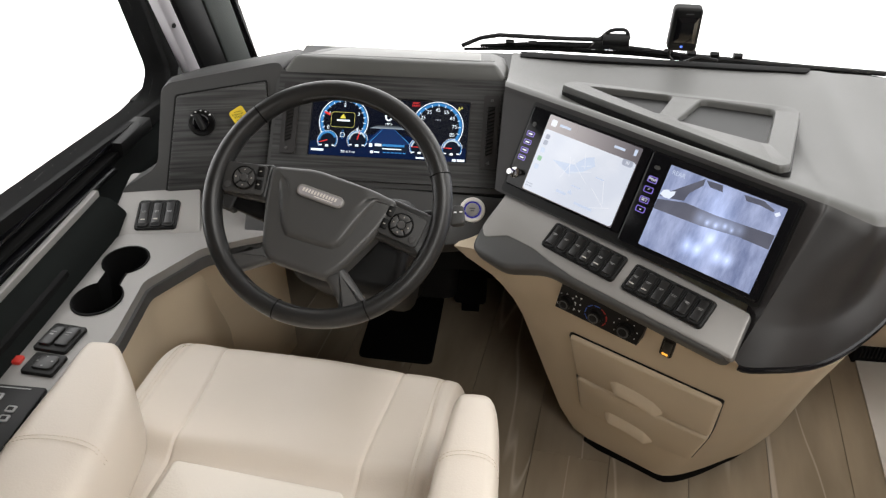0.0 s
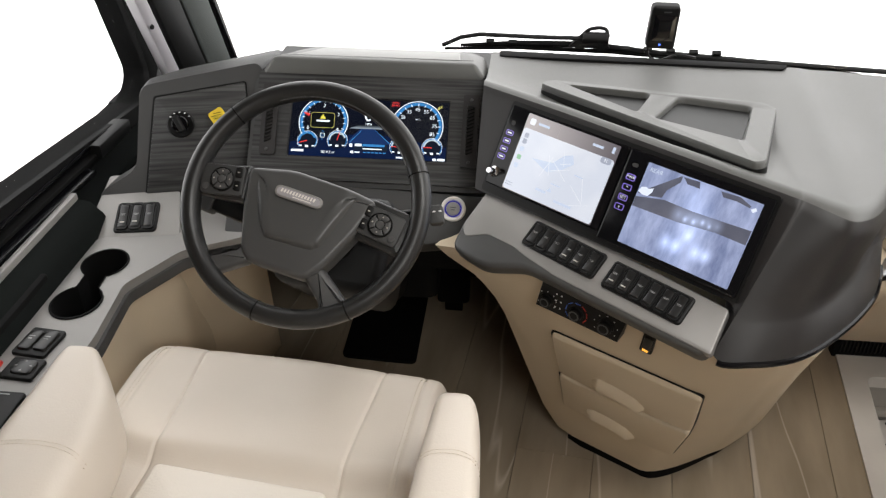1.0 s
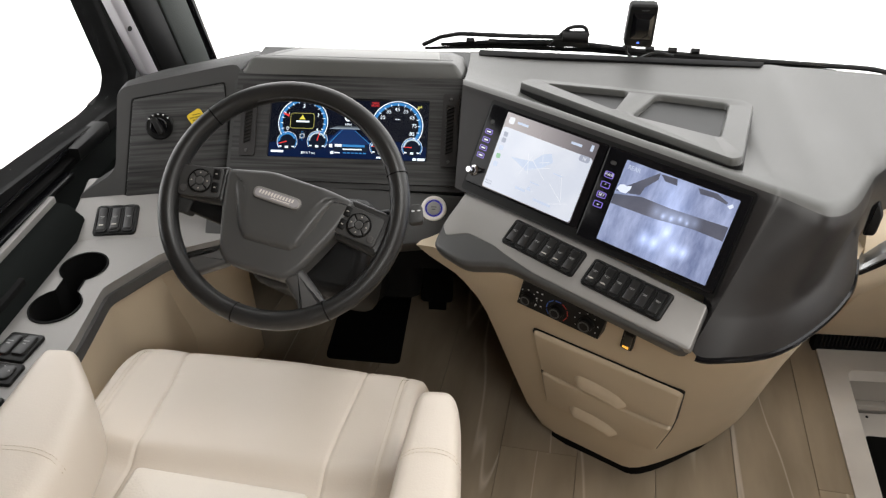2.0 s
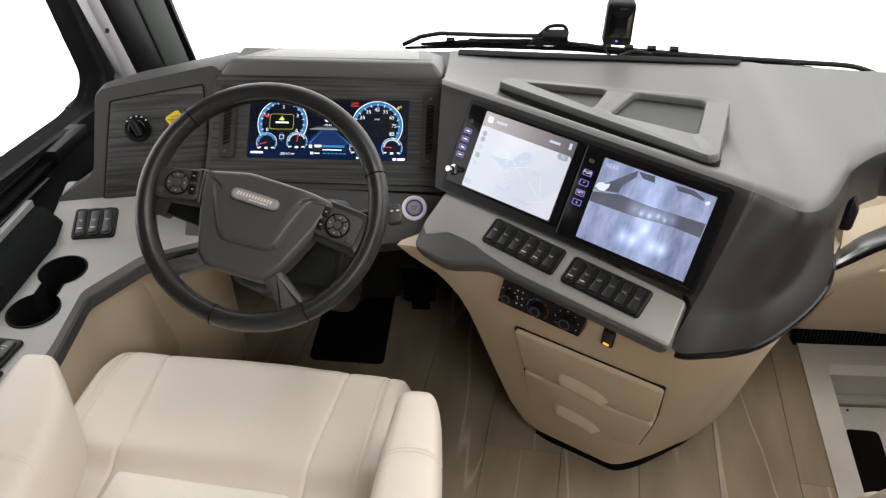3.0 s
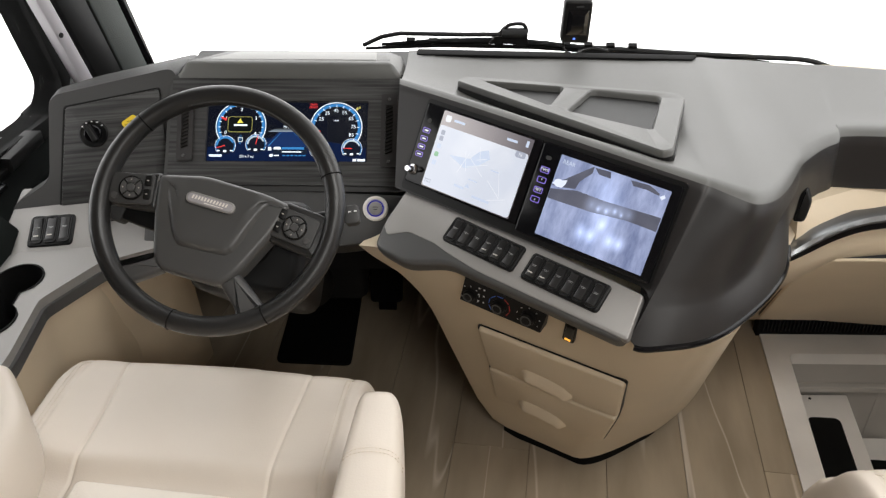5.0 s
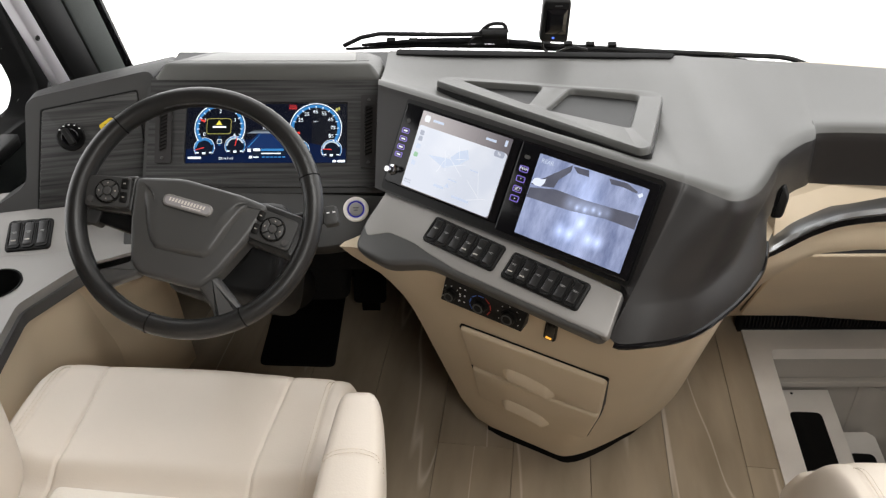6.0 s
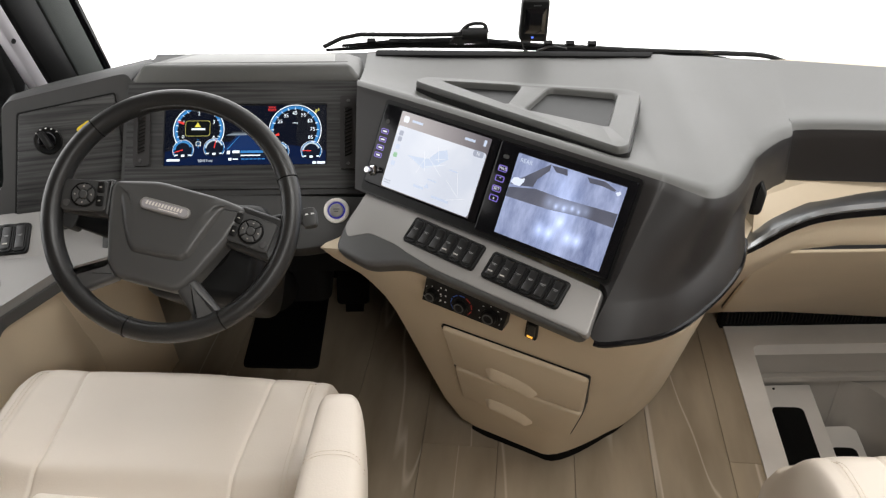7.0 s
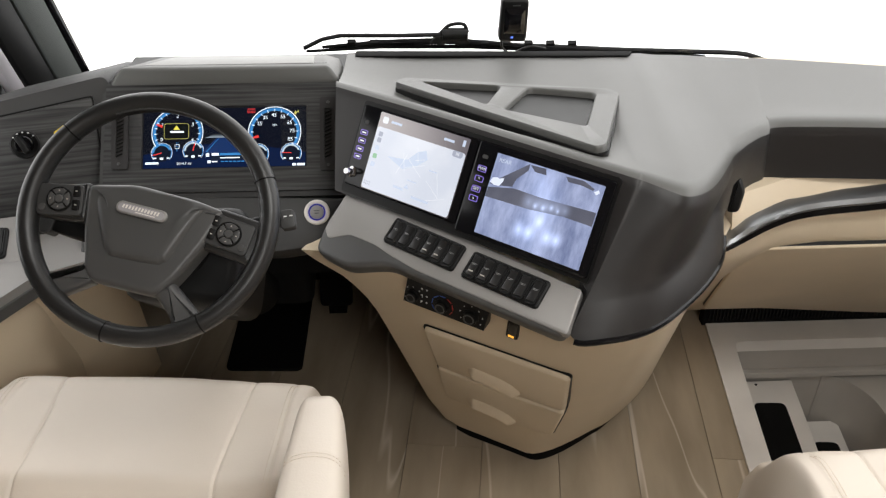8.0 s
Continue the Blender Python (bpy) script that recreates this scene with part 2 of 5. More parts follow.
SIDE = Matrix(((0, 0, 1, 0), (1, 0, 0, 0), (0, 1, 0, 0), (0, 0, 0, 1)))
# The opening's unseen rear and top edges are drawn in to cut light.
opening = soft([(0.88, 0.786), (1.690, 0.708), (1.750, 0.748), (1.526, 1.40), (0.88, 1.40)], 0.085, 8)
part("window_frame", holed([(0.62, 0.690), (1.74, 0.664), (1.82, 0.74), (1.43, 2.0), (0.62, 2.0)], [opening], -0.90, -0.85), RUBBER, window, m=SIDE)
part("rubber_seal", holed(soft([(0.86, 0.764), (1.700, 0.690), (1.770, 0.742), (1.540, 1.42), (0.86, 1.42)], 0.085, 8), [opening], -0.90, -0.838), RUBBER, window, m=SIDE)
for k, (z, x, h) in enumerate(((0.738, -0.835, 0.010), (0.722, -0.825, 0.008), (0.708, -0.812, 0.010))):
    part("slide_track", slab([(0.62, z + 0.012), (1.50 - 0.06 * k, z - 0.022), (1.50 - 0.06 * k, z - 0.022 + h), (0.62, z + 0.012 + h)], -0.85, x, 0.002), GLOSS_BLACK if k != 1 else RUBBER, window, m=SIDE)
part("track_block", slab([(1.42, 0.70), (1.56, 0.695), (1.56, 0.722), (1.42, 0.728)], -0.85, -0.815, 0.003), BLACK, window, m=SIDE)

GLASS = bpy.data.materials.new("clear_glass")
GLASS.use_nodes = True
_n = GLASS.node_tree.nodes
_n.clear()
_o, _t, _g, _m = (_n.new(k) for k in ("ShaderNodeOutputMaterial", "ShaderNodeBsdfTransparent", "ShaderNodeBsdfGlossy", "ShaderNodeMixShader"))
_g.inputs["Roughness"].default_value = 0.02
_m.inputs["Fac"].default_value = 0.04
for a, b in ((_t.outputs[0], _m.inputs[1]), (_g.outputs[0], _m.inputs[2]), (_m.outputs[0], _o.inputs[0])):
    GLASS.node_tree.links.new(a, b)
pane = part("pane", slab(opening, -0.882, -0.876), GLASS, window, smooth=False, m=SIDE)
pane.visible_shadow = False


def post(name, parent, at, up, w, d, material, label=""):
    """A raked pillar: w wide along the glass, d deep, from at along up."""
    u = Vector(up).normalized()
    m = axes(at, Vector((0.35, 0.94, 0)) - u * u.dot((0.35, 0.94, 0)), up)
    return part(name, slab(rrect(w, 1.5, 0.008, cy=0.65), -d / 2, d / 2, 0.006), material, parent, label, m=m)


pillar = thing("front_pillar", "raked black and grey corner pillar beside the windshield", "pillar", kind="structure")
RAKE = (-0.01, -0.44, 0.90)
post("grey_rail", pillar, (-0.808, 1.780, 0.76), RAKE, 0.032, 0.03, STEEL, "light grey painted rail with a screw")
post("black_post", pillar, (-0.792, 1.850, 0.75), RAKE, 0.075, 0.04, BLACK)
post("trim_post", pillar, (-0.765, 1.935, 0.74), RAKE, 0.075, 0.05, PILLAR, "dark green-grey trim cover")
post("seal", pillar, (-0.742, 1.995, 0.73), RAKE, 0.020, 0.04, GLOSS_BLACK)
part("screw", lathe([(0.006, 0), (0.005, 0.003), (0.0, 0.0035)], 12, m=axes((-0.793, 1.705, 0.875), (0.35, 0.94, 0), RAKE)), BLACK, pillar)

# Windshield: curved glass over the dash edge, with its lower rubber.
base_line = smooth_path([V(-0.80, 1.90, 0.68), V(-0.45, 2.00, 0.68), V(0.25, 2.03, 0.68), V(0.95, 1.98, 0.68), V(1.48, 1.75, 0.68)], 8)
shield = thing("window_2", "large clear curved windshield over a bright white surround", "window", kind="structure")
rings = [[p + V(0, -0.40 * h, h) for h in (0.0, 0.4, 0.8, 1.25)] for p in base_line]
pane = part("pane", loft(rings, False, False), GLASS, shield)
pane.visible_shadow = False
part("rubber_seal", tube([p + V(0, -0.005, 0.0) for p in base_line], 0.012, 8), RUBBER, shield)

# Entry step well on the passenger's side.
well = thing("step_well", "pale marble-look entry step well with black treads", "step well", kind="structure")
part("frame", holed(soft([(0.768, 0.80), (1.50, 0.80), (1.50, 1.84), (0.895, 1.84)], 0.01), [soft([(0.829, 0.86), (1.46, 0.86), (1.46, 1.718), (0.943, 1.718)], 0.025)], -0.03, 0.006), MARBLE, well, "white marble-look surround")
part("liner", holed([(0.80, 0.82), (1.49, 0.82), (1.49, 1.82), (0.90, 1.82)], [[(0.829, 0.858), (1.462, 0.858), (1.462, 1.722), (0.940, 1.722)]], -0.62, -0.032), WELL, well)
part("floor_pan", slab(box(1.15, 1.3, 0.74, 1.1), -0.64, -0.62), RUBBER, well)
part("ledge", slab([(0.94, 1.700), (1.462, 1.700), (1.462, 1.722), (0.94, 1.722)], -0.115, -0.098, 0.003), WELL, well)
curve = smooth_path([(1.128, 1.712), (1.180, 1.690), (1.222, 1.628), (1.233, 1.545), (1.200, 1.434), (1.15, 1.30)], 6)
bend = [V(p.x + 0.095, p.y + 0.012, 0) for p in curve]
part("curved_wall", loft([[V(p.x, p.y, z) for p in bend] + [V(1.461, 1.30, z), V(1.461, 1.719, z), V(1.223, 1.7195, z)] for z in (-0.60, -0.135, -0.130)]), WELL, well, "grey curved inner wall")
for x0, x1, m0, m1, z, yb in ((0.942, 1.130, 0.987, 1.074, -0.13, 1.705), (1.128, 1.300, 1.190, 1.262, -0.29, 1.70)):
    lean = lambda x, y: x + 0.131 * (y - 1.70)
    tread = part("tread", slab([(lean(x0, 0.87), 0.87), (lean(x1, 0.87), 0.87), (lean(x1, yb), yb), (lean(x0, yb), yb)], z - 0.19, z, 0.006), MARBLE, well)
    part("mat", slab(soft([(lean(m0, 0.95) + 0.011, 0.95), (lean(m1, 0.95) + 0.011, 0.95), (lean(m1, 1.612) + 0.011, 1.612), (lean(m0, 1.617) + 0.011, 1.617)], 0.02), z - 0.002, z + 0.005, 0.002), RUBBER, tread, "black rubber tread mat")
part("screw", lathe([(0.004, 0), (0.0035, 0.002), (0, 0.0025)], 10), BLACK, well, m=pose(1.022, 1.690, -0.13))

rubber = thing("floor_mat", "black rubber mat under the steering column", "mat")
part("mat", slab(soft([(-0.425, 1.665), (-0.225, 1.655), (-0.225, 2.05), (-0.425, 2.05)], 0.02), 0.0, 0.008, 0.003), RUBBER, rubber)

# ---- dashboard ----
dash = thing("dashboard", "dark grey soft-touch coach dashboard with lighter-toned top", "dashboard")


def station(rear, top, low, r, sag=0.0, tuck=0.0, crease=0.68):
    """Points of one cross-section: windshield edge, top, rounded front edge, face, flared lower band, return."""
    rear, top, low = Vector(rear), Vector(top), Vector(low)
    a = top + (rear - top).normalized() * r
    b = top + (low - top).normalized() * min(r, (low - top).length * 0.45)
    d = (V(low.x, low.y, 0) - V(0.45, 1.25, 0)).normalized()
    out = [rear + V(0, 0.02, -0.08), rear, lerp(top, rear, 0.66) - V(0, 0, sag), lerp(top, rear, 0.33) - V(0, 0, sag), lerp(top, rear, 0.16) - V(0, 0, sag * 0.7)]
    out += [a * (1 - t) ** 2 + top * 2 * t * (1 - t) + b * t * t for t in (0, 0.2, 0.4, 0.6, 0.8, 1)]
    out += [lerp(b, low, crease * 0.45) - d * tuck * 0.5, lerp(b, low, crease * 0.8) - d * tuck * 0.95, lerp(b, low, crease) - d * tuck, lerp(b, low, crease + (1 - crease) * 0.12) - d * tuck * 0.82]
    out += [lerp(b, low, crease + (1 - crease) * 0.55) - d * tuck * 0.22, low, low + V(0, 0.05, -0.012)]
    return out


# From the instrument hood, along the monitors, round the end, to the passenger's side.
stations = [
    station((-0.052, 1.66, 0.862), (-0.052, 1.352, 0.921), (-0.058, 1.250, 0.768), 0.018, 0.012),
    station((0.10, 1.66, 0.862), (0.088, 1.246, 0.921), (0.065, 1.156, 0.768), 0.018, 0.030),
    station((0.25, 1.65, 0.862), (0.236, 1.128, 0.920), (0.195, 1.054, 0.768), 0.018, 0.030),
    station((0.40, 1.64, 0.860), (0.375, 1.020, 0.918), (0.318, 0.956, 0.768), 0.020, 0.018),
    station((0.47, 1.64, 0.860), (0.402, 1.006, 0.915), (0.296, 0.910, 0.712), 0.022, 0.008, 0.004, 0.72),
    station((0.52, 1.635, 0.860), (0.432, 0.988, 0.911), (0.348, 0.902, 0.712), 0.026, 0.004, 0.016, 0.72),
    station((0.55, 1.635, 0.860), (0.460, 0.982, 0.905), (0.418, 0.925, 0.712), 0.030, 0.0, 0.024, 0.71),
    station((0.575, 1.63, 0.859), (0.500, 1.020, 0.892), (0.498, 0.996, 0.710), 0.035, 0.0, 0.026, 0.66),
    station((0.60, 1.63, 0.858), (0.540, 1.082, 0.878), (0.562, 1.077, 0.706), 0.040, 0.0, 0.026, 0.55),
    station((0.63, 1.63, 0.857), (0.576, 1.145, 0.868), (0.596, 1.145, 0.704), 0.042, 0.0, 0.018, 0.40),
    station((0.67, 1.625, 0.856), (0.611, 1.197, 0.862), (0.618, 1.215, 0.730), 0.040, 0.0, 0.004, 0.5),
    station((0.76, 1.615, 0.854), (0.682, 1.262, 0.858), (0.703, 1.298, 0.740), 0.034, 0.004),
    station((0.88, 1.60, 0.852), (0.785, 1.296, 0.856), (0.808, 1.305, 0.741), 0.030, 0.004),
    station((1.49, 1.46, 0.850), (1.49, 1.22, 0.856), (1.49, 1.24, 0.741), 0.03),
]
cols = list(zip(*[smooth_path(c, 6) for c in zip(*stations)]))
part("dash_top", loft([c[:9] for c in cols], False, False), DASH, dash, "grey padded top in a lighter tone than the face")
# The face takes the darker tone, which partly stands for shade.
part("dash_face", loft([c[8:] for c in cols], False, False), FASCIA, dash, "charcoal face with a flared lower band, partly shade in its colour")
lip = cols[25:57]
part("end_lip", tube([c[-2] + V(0, 0, -0.004) for c in lip], 0.0048, 8), GLOSS_BLACK, dash, "gloss black lower lip")
part("air_slot", slab(soft([(-0.035, 1.632), (0.520, 1.610), (0.535, 1.634), (-0.035, 1.662)], 0.006), 0.850, 0.8655, 0.001), RUBBER, dash, "long black defroster slot")

# Shelf insert with two pockets.
tray = thing("dash_tray", "dark grey wedge-shaped storage tray with two pockets", "tray")
TR = axes((0, 1.136, 0.921), (1, 0, 0), (0, 1, -0.107))
outline = soft([(0.047, 0.300), (0.066, 0.326), (0.428, 0.230), (0.437, 0.205), (0.361, -0.046), (0.345, -0.056)], 0.016, 5)


def tray_body(outer, pockets, low):
    """A rounded-rim tray whose pockets are deep at the rear and slope up towards the front."""
    bm = bmesh.new()
    loops = []
    for k, poly in enumerate((outer, *[p[0] for p in pockets])):
        c = sum((Vector(p) for p in poly), Vector((0, 0))) / len(poly)
        loops.append(([bm.verts.new((*p, 0.0)) for p in poly], c, k))
    edges = []
    for ring, c, k in loops:
        edges += [bm.edges.new((ring[i - 1], ring[i])) for i in range(len(ring))]
    bmesh.ops.triangle_fill(bm, use_beauty=True, use_dissolve=False, edges=edges)
    for ring, c, k in loops:
        steps = ((-0.0015, -0.0012), (-0.0030, -0.0050), (-0.0034, low)) if not k else ((0.0018, -0.0012), (0.0034, -0.0045))
        prev = ring
        for off, z in steps:
            cur = [bm.verts.new((v.co.x + (c.x - v.co.x) / (c - v.co.xy).length * off, v.co.y + (c.y - v.co.y) / (c - v.co.xy).length * off, z)) for v in ring]
            for i in range(len(ring)):
                bm.faces.new((prev[i - 1], prev[i], cur[i], cur[i - 1]))
            prev = cur
        if k:
            ahead = Vector(pockets[k - 1][1])
            far = [v.co.xy.dot(ahead) for v in prev]
            lo, hi = min(far), max(far)
            bed = [bm.verts.new((v.co.x + (c.x - v.co.x) * 0.05, v.co.y + (c.y - v.co.y) * 0.05, -0.006 - 0.048 * min(1, max(0, ((f - lo) / (hi - lo)) * 1.25)))) for v, f in zip(prev, far)]
            for i in range(len(ring)):
                bm.faces.new((prev[i - 1], prev[i], bed[i], bed[i - 1]))
            bmesh.ops.triangulate(bm, faces=[bm.faces.new(bed)])
    bmesh.ops.recalc_face_normals(bm, faces=bm.faces)
    return bm


pocket_a = soft([(0.092, 0.300), (0.242, 0.263), (0.203, 0.150)], 0.014, 5)
pocket_b = soft([(0.284, 0.252), (0.402, 0.210), (0.349, 0.030), (0.224, 0.128)], 0.014, 5)
part("body", tray_body(outline, [(pocket_a, (0.35, 0.94)), (pocket_b, (0.35, 0.94))], -0.07), DASH, tray, m=TR)
# Black plate below the tray rim gives the shade in its gap.
part("shadow_gap", slab(soft([(0.043, 0.300), (0.065, 0.3305), (0.431, 0.2335), (0.441, 0.205), (0.3645, -0.0495), (0.343, -0.0605)], 0.017, 5), -0.06, -0.011), BLACK, tray, m=TR)

# Instrument hood.
hood = bmesh.new()
pts = [(-0.487, 1.472, 0.868), (-0.050, 1.472, 0.868), (-0.074, 1.484, 0.902), (-0.462, 1.484, 0.904), (-0.395, 1.605, 0.882), (-0.090, 1.605, 0.880), (-0.048, 1.67, 0.84), (-0.50, 1.67, 0.84)]
hv = [hood.verts.new(p) for p in pts]
for f in ((0, 1, 2, 3), (3, 2, 5, 4), (1, 6, 5, 2), (0, 3, 4, 7), (4, 5, 6, 7), (0, 7, 6, 1)):
    hood.faces.new([hv[i] for i in f])
bmesh.ops.recalc_face_normals(hood, faces=hood.faces)
bmesh.ops.bevel(hood, geom=hood.edges[:], offset=0.008, segments=3, affect="EDGES", profile=0.5)
part("instrument_hood", hood, DASH, dash, "stitched dark grey hood")
part("hood_pad", slab(soft([(-0.425, 0.022), (-0.105, 0.022), (-0.112, 0.112), (-0.382, 0.112)], 0.008), -0.01, 0.0035, 0.002), DASH_TOP, dash, "pale padded inset with windshield sheen in its colour", m=axes((0, 1.484, 0.9005), (1, 0, 0), (0, 1, -0.18)))
row = bmesh.new()
for k in range(78):
    x = -0.455 + k * 0.00485
    tube([(x, 1.4875, 0.9065), (x + 0.003, 1.4875, 0.9065)], 0.0008, 5, row)
part("stitching", row, LEGEND, dash)

# Instrument panel of dark brushed wood, with two vents.
part("cluster_panel", holed(rrect(0.436, 0.210, 0.006, cx=-0.004, cy=0.003), [rrect(0.302, 0.118, 0.003, cx=-0.003, cy=0.001)], -0.012, 0.0, floors=[-0.010]), WOOD, dash, "dark brushed wood-grain panel", m=CL)
part("binnacle", slab([(-0.485, 1.50), (-0.05, 1.50), (-0.05, 1.66), (-0.485, 1.66)], 0.5, 0.86), POD, dash)
part("panel_surround", slab(rrect(0.452, 0.226, 0.008, cx=-0.004, cy=0.001), -0.04, -0.006), POD, dash, m=CL)


def vent(cx, cy, turn):
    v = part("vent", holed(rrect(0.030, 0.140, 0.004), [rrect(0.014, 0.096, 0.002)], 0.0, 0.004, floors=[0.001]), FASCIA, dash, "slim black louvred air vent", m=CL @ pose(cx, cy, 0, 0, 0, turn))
    for k in range(13):
        part("slat", slab(box(0, 0, 0.013, 0.0028), -0.0008, 0.0008), BLACK, v, smooth=False, m=CL @ pose(cx, cy - 0.042 + k * 0.007, 0.0022, 38, 0, turn + 24))
    for s in (-1, 1):
        part("screw", lathe([(0.003, 0.0), (0.0028, 0.0015), (0.0, 0.0018)], 10), GREY_PLASTIC, v, m=CL @ pose(cx, cy + s * 0.060, 0.004, 0, 0, 0))


vent(-0.193, 0.012, 1.5)
vent(0.187, 0.003, 0)

# Pod with the headlamp switch.
pod_poly = soft([(-0.185, -0.140), (-0.106, -0.095), (-0.086, 0.063), (0.148, 0.100), (0.150, -0.20), (-0.13, -0.21)], 0.022, 5)
front = [LP @ V(x, y, 0.0) for x, y in pod_poly]
mid = [LP @ V(x * 0.985, y * 0.985 - 0.001, 0.006) for x, y in pod_poly]
pod = loft([[p + V(-0.02, 0.22, -0.055) for p in front], [p + V(-0.003, 0.03, 0.0) for p in front], front, mid])
part("side_pod", pod, POD, dash, "dark grey pod beside the window")
part("pod_panel", slab(soft([(-0.058, 0.038), (0.112, 0.060), (0.112, -0.19), (-0.098, -0.19)], 0.006), 0.004, 0.009, 0.002), WOOD, dash, "dark brushed wood-grain panel", m=LP)
part("pod_gap", slab(soft([(-0.061, 0.041), (0.115, 0.063), (0.115, -0.19), (-0.101, -0.19)], 0.006), 0.003, 0.0075), BLACK, dash, m=LP)
part("lower_dash", slab(soft([(-0.26, -0.10), (0.232, -0.118), (0.215, -0.20), (0.10, -0.215), (-0.26, -0.22)], 0.01), -0.08, -0.006, 0.006), POD, dash, "dark lower dash cover", m=CL)
part("knee_panel", slab([(-0.62, 1.36), (0.02, 1.36), (0.02, 1.9), (-0.62, 1.9)], 0.52, 0.66, 0.02), RUBBER, dash)

knob = thing("headlamp_switch", "black round headlamp rotary switch on wood panel", "switch")
part("base", lathe([(0.030, 0), (0.030, 0.004), (0.027, 0.006), (0.024, 0.004), (0.0, 0.004)], 32), BLACK, knob, m=LP @ pose(-0.014, -0.014, 0.009) @ Matrix.Scale(0.86, 4))
part("dial", lathe([(0.018, 0), (0.018, 0.010), (0.016, 0.012), (0.0, 0.012)], 28), GLOSS_BLACK, knob, m=LP @ pose(-0.014, -0.014, 0.012) @ Matrix.Scale(0.86, 4))
part("grip", slab(rrect(0.011, 0.034, 0.004), 0.010, 0.024, 0.003), BLACK, knob, m=LP @ pose(-0.014, -0.014, 0.012, 0, 0, 25))
for k in range(5):
    a = radians(40 + 25 * k)
    part("tick", slab(box(0, 0, 0.003, 0.002), 0, 0.0006), WHITE, knob, smooth=False, m=LP @ pose(-0.014 + 0.0225 * math.cos(a), -0.014 + 0.0225 * math.sin(a), 0.0146))

tag = thing("warning_tag", "yellow diamond warning tag on a stalk", "tag")
TG = LP @ pose(0.060, -0.004, 0.03, 0, 0, 30)
part("plate", slab(rrect(0.029, 0.029, 0.005), 0.0, 0.0015), YELLOW, tag, m=TG)
part("lettering", words("PARKING", 0.0052, TG @ pose(-0.0008, 0.0028, 0.0019, 0, 0, -20)), BLACK, tag, smooth=False)
part("lettering", words("BRAKE", 0.0052, TG @ pose(-0.0022, -0.0018, 0.0019, 0, 0, -20)), BLACK, tag, smooth=False)
part("line", flat([box(0, -0.0085, 0.013, 0.0009), box(0, 0.0075, 0.015, 0.0009)], 0.0019), BLACK, tag, smooth=False, m=TG @ pose(0, 0, 0, 0, 0, -20))
part("stem", tube([TG @ V(0, 0, 0), LP @ V(0.060, -0.004, 0.006)], 0.003, 8), BLACK, tag)

start = thing("start_button", "round white-ringed engine start button", "button")
SB = CL @ pose(0.165, -0.144, -0.006) @ Matrix.Scale(0.88, 4)
part("ring", lathe([(0.0265, 0), (0.0265, 0.004), (0.024, 0.006), (0.0195, 0.0055), (0.0185, 0.002), (0.0, 0.002)], 36), MARBLE, start, m=SB)
part("glow_ring", lathe([(0.0178, 0.002), (0.0178, 0.0042), (0.0150, 0.0042), (0.0150, 0.002), (0.0, 0.002)], 36), glow("blue_ring", (0.035, 0.035, 0.26), 0.8), start, m=SB)
part("cap", lathe([(0.0146, 0.002), (0.0144, 0.0056), (0.0125, 0.0066), (0.0, 0.0068)], 30), SILVER, start, m=SB)
part("bars", flat([box(0, 0.002, 0.012, 0.002), box(0, -0.003, 0.008, 0.002)], 0.0078), GREY_PLASTIC, start, smooth=False, m=SB)

# ---- centre console ----
console = thing("center_console", "cream moulded centre console with two drawers", "console")
EDGE_L = [(0.06, -0.15), (0.012, -0.18), (-0.010, -0.285), (-0.028, -0.318), (-0.077, -0.23), (-0.13, -0.205), (-0.191, -0.195), (-0.397, -0.191), (-0.592, -0.185), (-0.70, -0.160)]


def left_edge(b):
    for (b0, a0), (b1, a1) in zip(EDGE_L, EDGE_L[1:]):
        if b <= b0 and b >= b1:
            return a0 + (a1 - a0) * (b - b0) / (b1 - b0)
    return EDGE_L[-1][1]


TOP_SIDE = [(0.365, 0.897), (0.461, 0.955), (0.572, 1.110), (0.640, 1.225), (0.72, 1.33)]
LOW_SIDE = [(0.425, 1.350), (0.53, 1.415), (0.62, 1.50), (0.71, 1.635), (0.81, 1.84)]


def console_ring(z):
    b = (z - 0.666) / 0.905
    s = (0.705 - z) / 0.685
    a0, a1 = left_edge(b), 0.250 - 0.178 * s
    pts = [FR @ V(a0 + (a1 - a0) * k / 6, b, 0.012 if 0 < k else 0.004) for k in range(7)]
    side = [lerp((*p, z), (*q, z), s) for p, q in zip(TOP_SIDE, LOW_SIDE)]
    p0, p1, p2, p3 = lerp(pts[5], pts[6], 0.7 - 0.6 * s), pts[6], side[0], lerp(side[0], side[1], 0.35 + 0.2 * s)
    turn = [p0 * (1 - t) ** 3 + p1 * 3 * t * (1 - t) ** 2 + p2 * 3 * t * t * (1 - t) + p3 * t ** 3 for t in [k / 7 for k in range(8)]]
    run = turn + smooth_path([turn[-1], *side[1:]], 5)[1:]
    ring = [pts[0] + V(0.12, 0.45, 0)] + [pts[0] + V(0.015, 0.03, 0)] + pts[:6] + run
    ring.append(V(0.8, 1.95, z))
    for p in ring:
        p.z = z
    return ring


levels = [0.05, 0.055, 0.08, 0.14, 0.2, 0.28, 0.36, 0.44, 0.50, 0.545, 0.58, 0.60, 0.625, 0.645, 0.66, 0.675, 0.690]
rings = [console_ring(z) for z in levels]
part("body", loft(rings), CREAM, console, "cream moulded body")
kick = [p + (V(0.5, 1.6, p.z) - p).normalized() * 0.03 for p in console_ring(0.05)]
part("kick_plate", loft([[V(p.x, p.y, z) for p in kick] for z in (0.0, 0.06)]), RUBBER, console, "black recessed kick plate")


